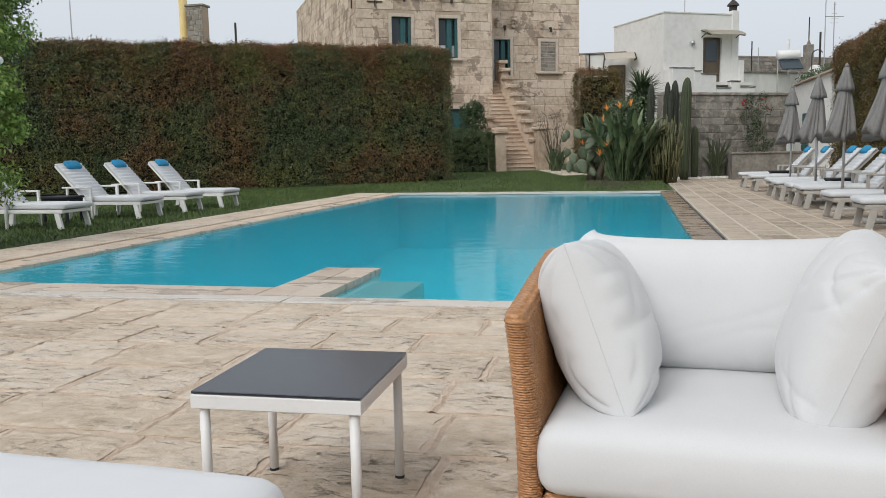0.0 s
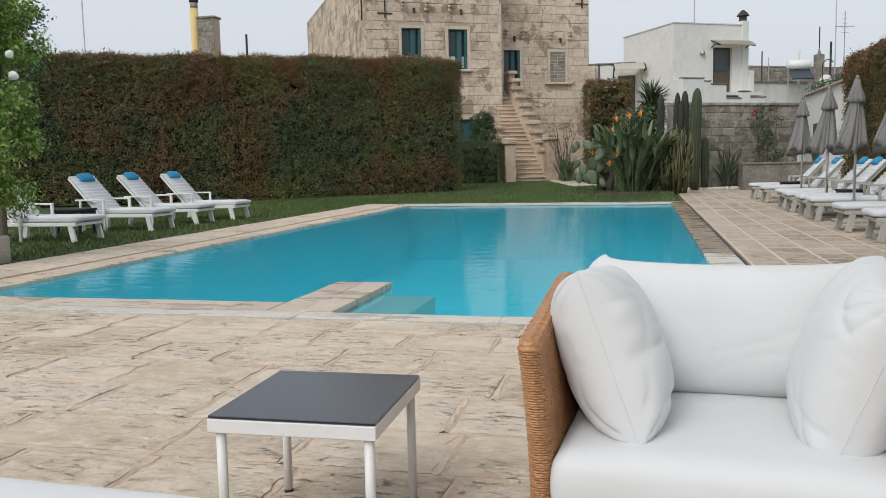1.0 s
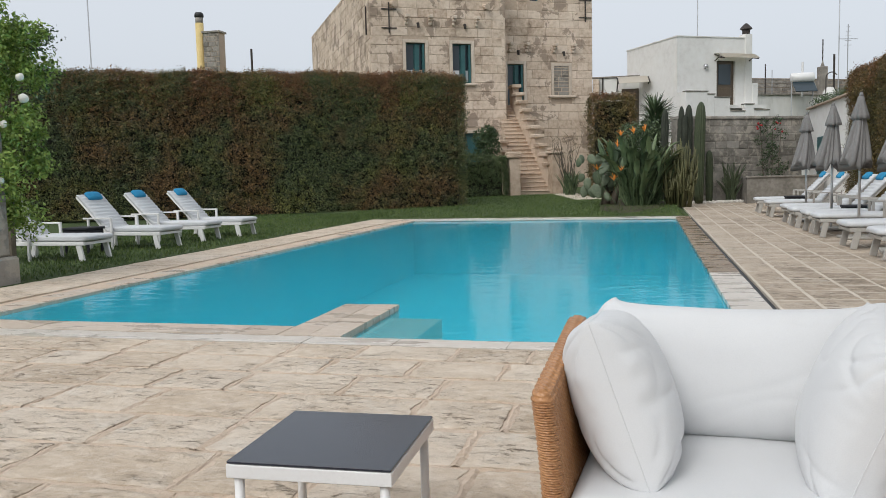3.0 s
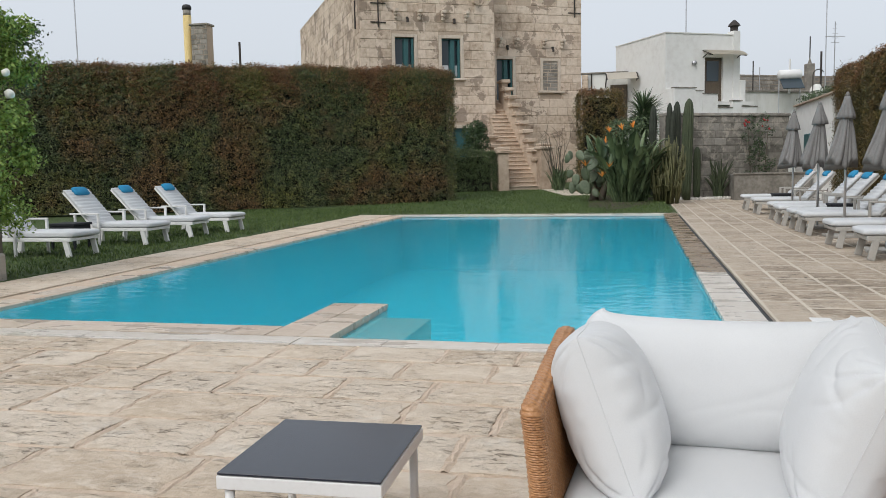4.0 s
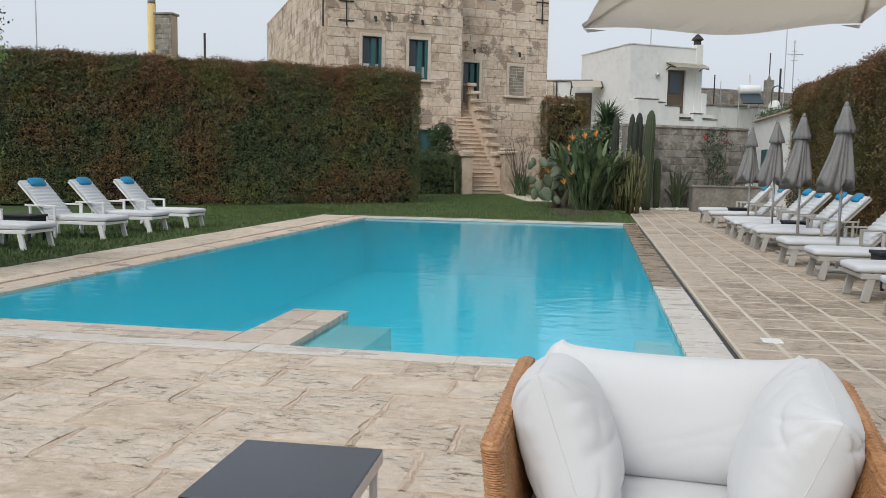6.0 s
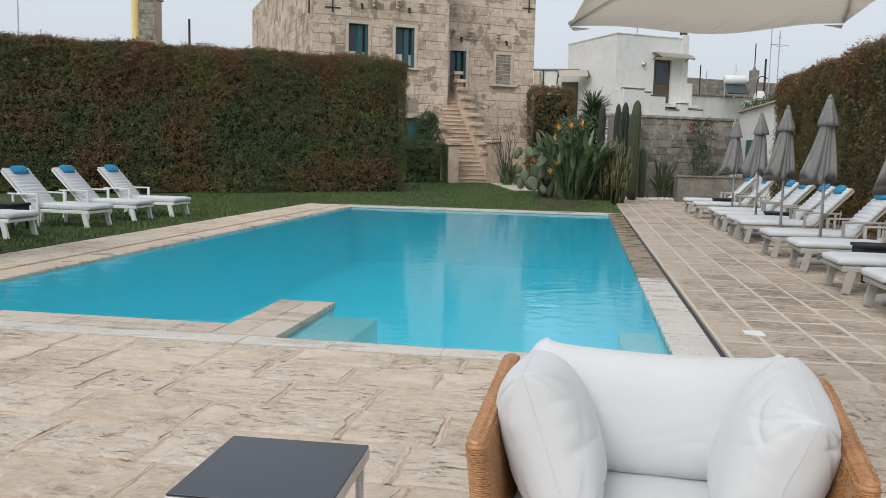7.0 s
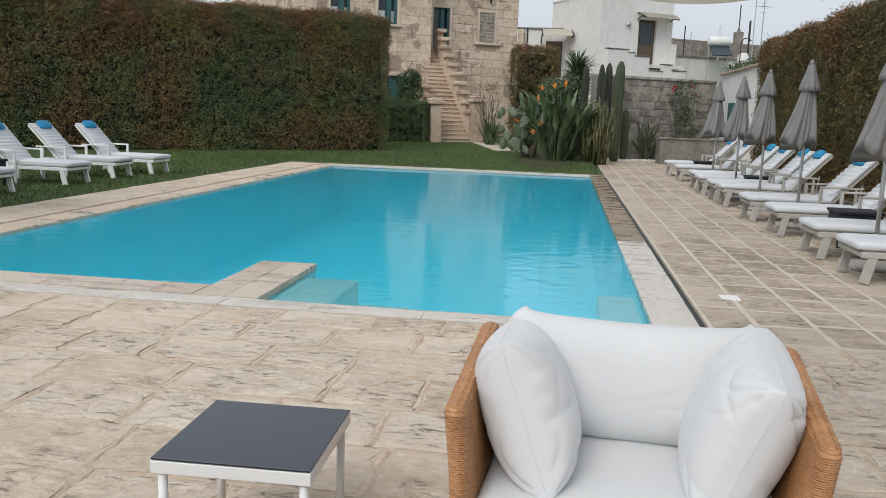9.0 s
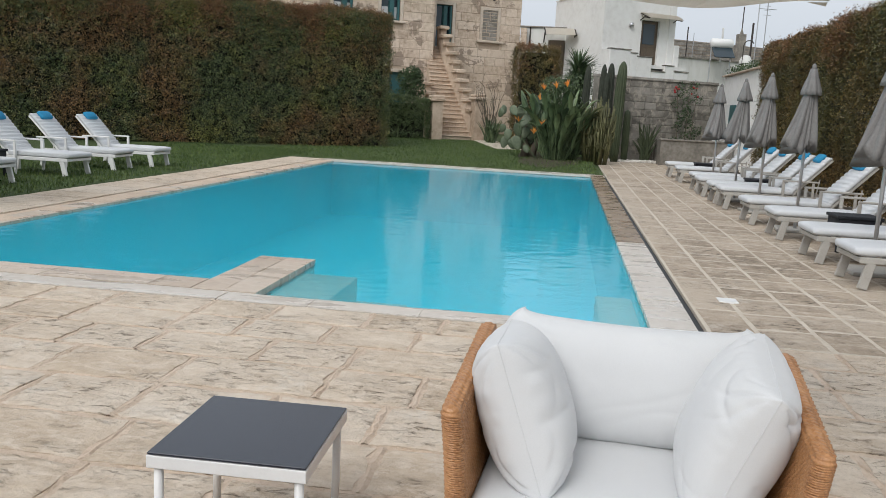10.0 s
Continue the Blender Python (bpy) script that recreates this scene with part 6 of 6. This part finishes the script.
def build_beds():
    bed = bmesh.new()
    n = 40
    c = bed.verts.new((-.5, 27.6, ground_height(-.5, 27.6) + .03))
    ring = []
    for k in range(n):
        a = 2 * math.pi * k / n
        q = 1 + .08 * math.sin(3 * a + 1) + .05 * math.sin(7 * a)
        ring.append(bed.verts.new((-.5 + 1.1 * q * math.cos(a), 27.6 + 3.6 * q * math.sin(a), ground_height(-.5, 27.6 + 3.6 * q * math.sin(a)) + .008)))
    for k in range(n):
        bed.faces.new((c, ring[k], ring[(k + 1) % n]))
    tagged(part("flower_bed", bed, SOIL), "dark planted soil bed beside the deck", "flower bed", kind="structure")
    path = part("garden_path", boxed((-2.6, -.5, -.1), (2.4, .5, .02), .01), MORTAR_PALE, None, at=pose(-2.8, 33.6, .215, 0, -1.1, 106))
    tagged(path, "pale curved stone path through the lawn", "path", kind="structure")
    r = random.Random(81)
    pb = bmesh.new()
    for k in range(260):
        x = r.uniform(1.1, 3.25)
        s = r.uniform(.03, .09)
        bmesh.ops.create_icosphere(pb, subdivisions=1, radius=s, matrix=pose(x, 30.0 + .35 * (x - 1.5) + r.uniform(-.45, .25), s * .3, r.uniform(0, 360), r.uniform(0, 360), 0) @ Matrix.Diagonal((1, .8, .6, 1)))
    tagged(part("pebbles", pb, PEBBLE), "white pebbles edging the cactus bed", "pebbles", kind="stuff")
    build_strelitzia(-.28, 27.0, 1.18, 1, [(-.5, -.4, 2.3), (-.1, -.45, 2.36), (-1.25, -.3, 1.25), (-.72, -.6, .9), (-.5, -.6, 1.2), (-.62, -.3, 1.95)])
    build_strelitzia(.05, 27.5, 1.05, 2, [(-.1, -.2, 2.45)])
    build_prickly_pear(-1.35, 27.7, 5)
    r = random.Random(82)
    build_cactus(1.75, 29.7, [(0, 0, .0, 3.5, .165, .08, 0)], CACTUS, "tall ribbed green columnar cactus")
    build_cactus(1.15, 30.1, [(0, 0, 0, 3.4, .11, .05, 0), (.26, .05, 0, 3.45, .13, .04, 0), (-.55, .1, 0, 3.35, .12, .05, 0), (.14, -.1, 0, 3.1, .09, .03, 0)], CACTUS_DARK, "dark double-stemmed columnar cactus")
    build_candelabra(1.0, 27.3, 7)
    build_cactus(2.15, 30.35, [(0, 0, 0, 1.85, .115, 0, 0)], CACTUS, "short round-topped columnar cactus")
    build_cactus(2.9, 30.7, [(r.uniform(-.15, .15), r.uniform(-.1, .1), 0, r.uniform(.6, 1.45), .024, r.uniform(-.5, .5), r.uniform(-.2, .2)) for _ in range(38)], CACTUS, "branching grey-green shrubby cactus", 6)
    build_yucca(.3, 31.4, 3.25, 6)
    rq = np.random.default_rng(84)
    gb = thing("shrub", "grey-green shrub behind the cactus bed", "shrub", pose(-.2, 30.9, .1))
    part("trunk", tubed([(0, 0, 0), (0, .05, 1.2)], [.07, .05], 7), BARK, gb)
    mesh_part("crown", quads("crown", leafy(rq, [(0, 0, 1.2), (-.5, 0, 1.7), (.5, .1, 1.6), (.1, -.1, 2.2), (-.4, 0, 2.4), (.4, 0, 2.5)], [.7, .6, .6, .55, .5, .5], 6000, .1)), STRELITZIA, gb)
    # spiky clump and bare shrub beside the stairs
    sp = thing("agave", "upright spiky green agave clump", "plant", pose(-3.1, 34.6, .2))
    bm = bmesh.new()
    for k in range(46):
        a = r.uniform(0, 2 * math.pi)
        blade(bm, (r.uniform(-.2, .2), r.uniform(-.2, .2), 0), (math.cos(a) * .35, math.sin(a) * .35, 1), r.uniform(.6, 1.3), .08, .6, 5)
    part("leaf_clump", bm, STRELITZIA, sp)
    bare = thing("bare_shrub", "leafless grey shrub beside the stairs", "shrub", pose(-3.25, 35.4, .2))
    for k in range(15):
        a = r.uniform(0, 2 * math.pi)
        p = [Vector((0, 0, 0))]
        for s in range(6):
            p.append(p[-1] + Vector((math.cos(a) * .09 + r.uniform(-.1, .1), math.sin(a) * .09 + r.uniform(-.1, .1), r.uniform(.3, .48))))
        branch = tubed([tuple(q) for q in p], [.03, .025, .02, .016, .012, .008, .004], 5)
        for q in p[2:]:
            tube(branch, [tuple(q), tuple(q + Vector((r.uniform(-.3, .3), r.uniform(-.2, .2), r.uniform(.15, .4))))], [.01, .004], 4)
        part("branch", branch, BARK, bare)
    rg = np.random.default_rng(83)
    sh = thing("shrub", "rounded dark green shrub in front of the house", "shrub", pose(-6.9, 35.9, .2))
    part("trunk", tubed([(0, 0, 0), (0, .05, 1.8)], [.07, .05], 7), BARK, sh)
    me = quads("crown", leafy(rg, [(0, 0, 2.3), (-.25, 0, 2.6), (.3, .1, 2.15), (.1, -.1, 2.8), (-.2, 0, 1.95), (.25, 0, 2.65)], [.5, .42, .42, .38, .42, .36], 3800, .1))
    mesh_part("crown", me, BUSH, sh, "dense small leaves")
    # climbing red rose on the garden wall
    cl = thing("climbing_rose", "climbing red rose against the grey wall", "climber", pose(4.35, 31.55, 0))
    for dx in (-.25, .05, .25):
        part("stem", tubed([(dx * .4, 0, 0), (dx, .1, 1.0), (dx * 1.4, .12, 2.6)], [.02, .016, .01], 5), BARK, cl)
    pts = [(rg.uniform(-.5, .5), rg.uniform(-.05, .2), z) for z in np.linspace(.3, 2.9, 26)]
    mesh_part("foliage", quads("foliage", leafy(rg, pts, [.2] * len(pts), 1700, .08)), BUSH, cl)
    for k in range(16):
        bm = bmesh.new()
        bmesh.ops.create_icosphere(bm, subdivisions=1, radius=r.uniform(.03, .055))
        for v in bm.verts:
            v.co *= 1 + .25 * noise.noise(v.co * 30)
        part("flower", bm, ROSE_RED, cl, "red rose", True, pose(r.choice((-.38, .22)) + r.uniform(-.14, .16), -.22, r.choice((r.uniform(2.55, 2.9), r.uniform(2.45, 2.85), r.uniform(2.4, 2.8), r.uniform(.5, .8)))))
    # greenery on the white wall
    gp = [(5.9, y, 3.42) for y in np.linspace(27, 32, 14)]
    me = quads("wall_creeper", leafy(rg, gp, [.22] * len(gp), 900, .08))
    tagged(mesh_part("wall_creeper", me, BUSH), "dark green creeper along the white wall top", "creeper", kind="stuff")


def build_rose_tree():
    """The white climbing rose on its stone pillar at the edge of the lawn."""
    pil = thing("pillar", "weathered square stone pillar with a plinth", "pillar", pose(-7.86, 8.28, 0))
    part("plinth", boxed((-.24, -.24, -.03), (.24, .24, .34), .03), TUFO_GREY, pil)
    part("shaft", boxed((-.17, -.17, .34), (.17, .17, 1.9), .03), TUFO_GREY, pil)
    root = thing("rose_tree", "climbing white rose with fresh green leaves", "climber", pose(-8.2, 8.62, 0))
    r, rg = random.Random(91), np.random.default_rng(92)
    centres, radii = [], []
    for k in range(6):
        a = r.uniform(0, 2 * math.pi)
        p = [Vector((r.uniform(-.15, .15), r.uniform(-.15, .15), 0))]
        for s in range(6):
            p.append(p[-1] + Vector((math.cos(a) * .06 + r.uniform(-.1, .1), math.sin(a) * .08 + r.uniform(-.12, .12), .5)))
        part("stem", tubed([tuple(q) for q in p], [.03, .026, .022, .018, .014, .01, .006], 6), BARK, root)
        for q in p[2:]:
            for _ in range(3):
                centres.append(tuple(q + Vector((r.uniform(-.36, .36), r.uniform(-.5, .5), r.uniform(-.3, .3)))))
                radii.append(r.uniform(.14, .3))
    for z, q in ((3.2, .5), (3.45, .35), (1.2, .55), (1.5, .7), (1.9, .72), (2.3, .6), (2.7, .55)):
        for k in range(4):
            a = r.uniform(0, 6.28)
            centres.append((q * math.cos(a), q * math.sin(a), z))
            radii.append(r.uniform(.16, .26))
    mesh_part("foliage", quads("foliage", leafy(rg, centres, radii, 30000, .066, 1.2, .25)), ROSE_LEAF, root, "many small fresh green leaves")
    for k in range(9):
        bm = bmesh.new()
        bmesh.ops.create_icosphere(bm, subdivisions=2, radius=r.uniform(.04, .065))
        for v in bm.verts:
            v.co *= 1 + .3 * noise.noise(v.co * 40)
        a = r.uniform(-1.6, .3)
        part("flower", bm, ROSE_WHITE, root, "white rose", True, pose(.62 * math.cos(a), .75 * math.sin(a), r.uniform(1.2, 2.9)))
    # twigs of a neighbouring tree above
    tw = thing("twiggy_tree", "thin tree with sparse small leaves", "tree", pose(-9.6, 10.6, 0))
    part("trunk", tubed([(0, 0, 0), (.05, 0, 1.4), (-.05, .05, 2.7), (.1, 0, 3.4)], [.06, .05, .04, .02], 7), BARK, tw)
    ends = []
    for k in range(14):
        a = r.uniform(0, 6.28)
        z = r.uniform(2.2, 3.3)
        e = Vector((math.cos(a) * r.uniform(.4, .95), math.sin(a) * r.uniform(.4, .95), z + r.uniform(.3, .8)))
        part("branch", tubed([(0, 0, z), tuple(e * .5 + Vector((0, 0, z * .5 + .1))), tuple(e)], [.016, .011, .004], 5), BARK, tw)
        ends += [tuple(e), tuple(e * .75 + Vector((0, 0, z * .25)))]
    mesh_part("foliage", quads("foliage", leafy(rg, ends, [.25] * len(ends), 2600, .06, 1.2, .1)), BUSH, tw)


build_table()
build_armchair()
build_footstool()
build_loungers()
build_umbrellas()
build_shade()
build_beds()
build_rose_tree()
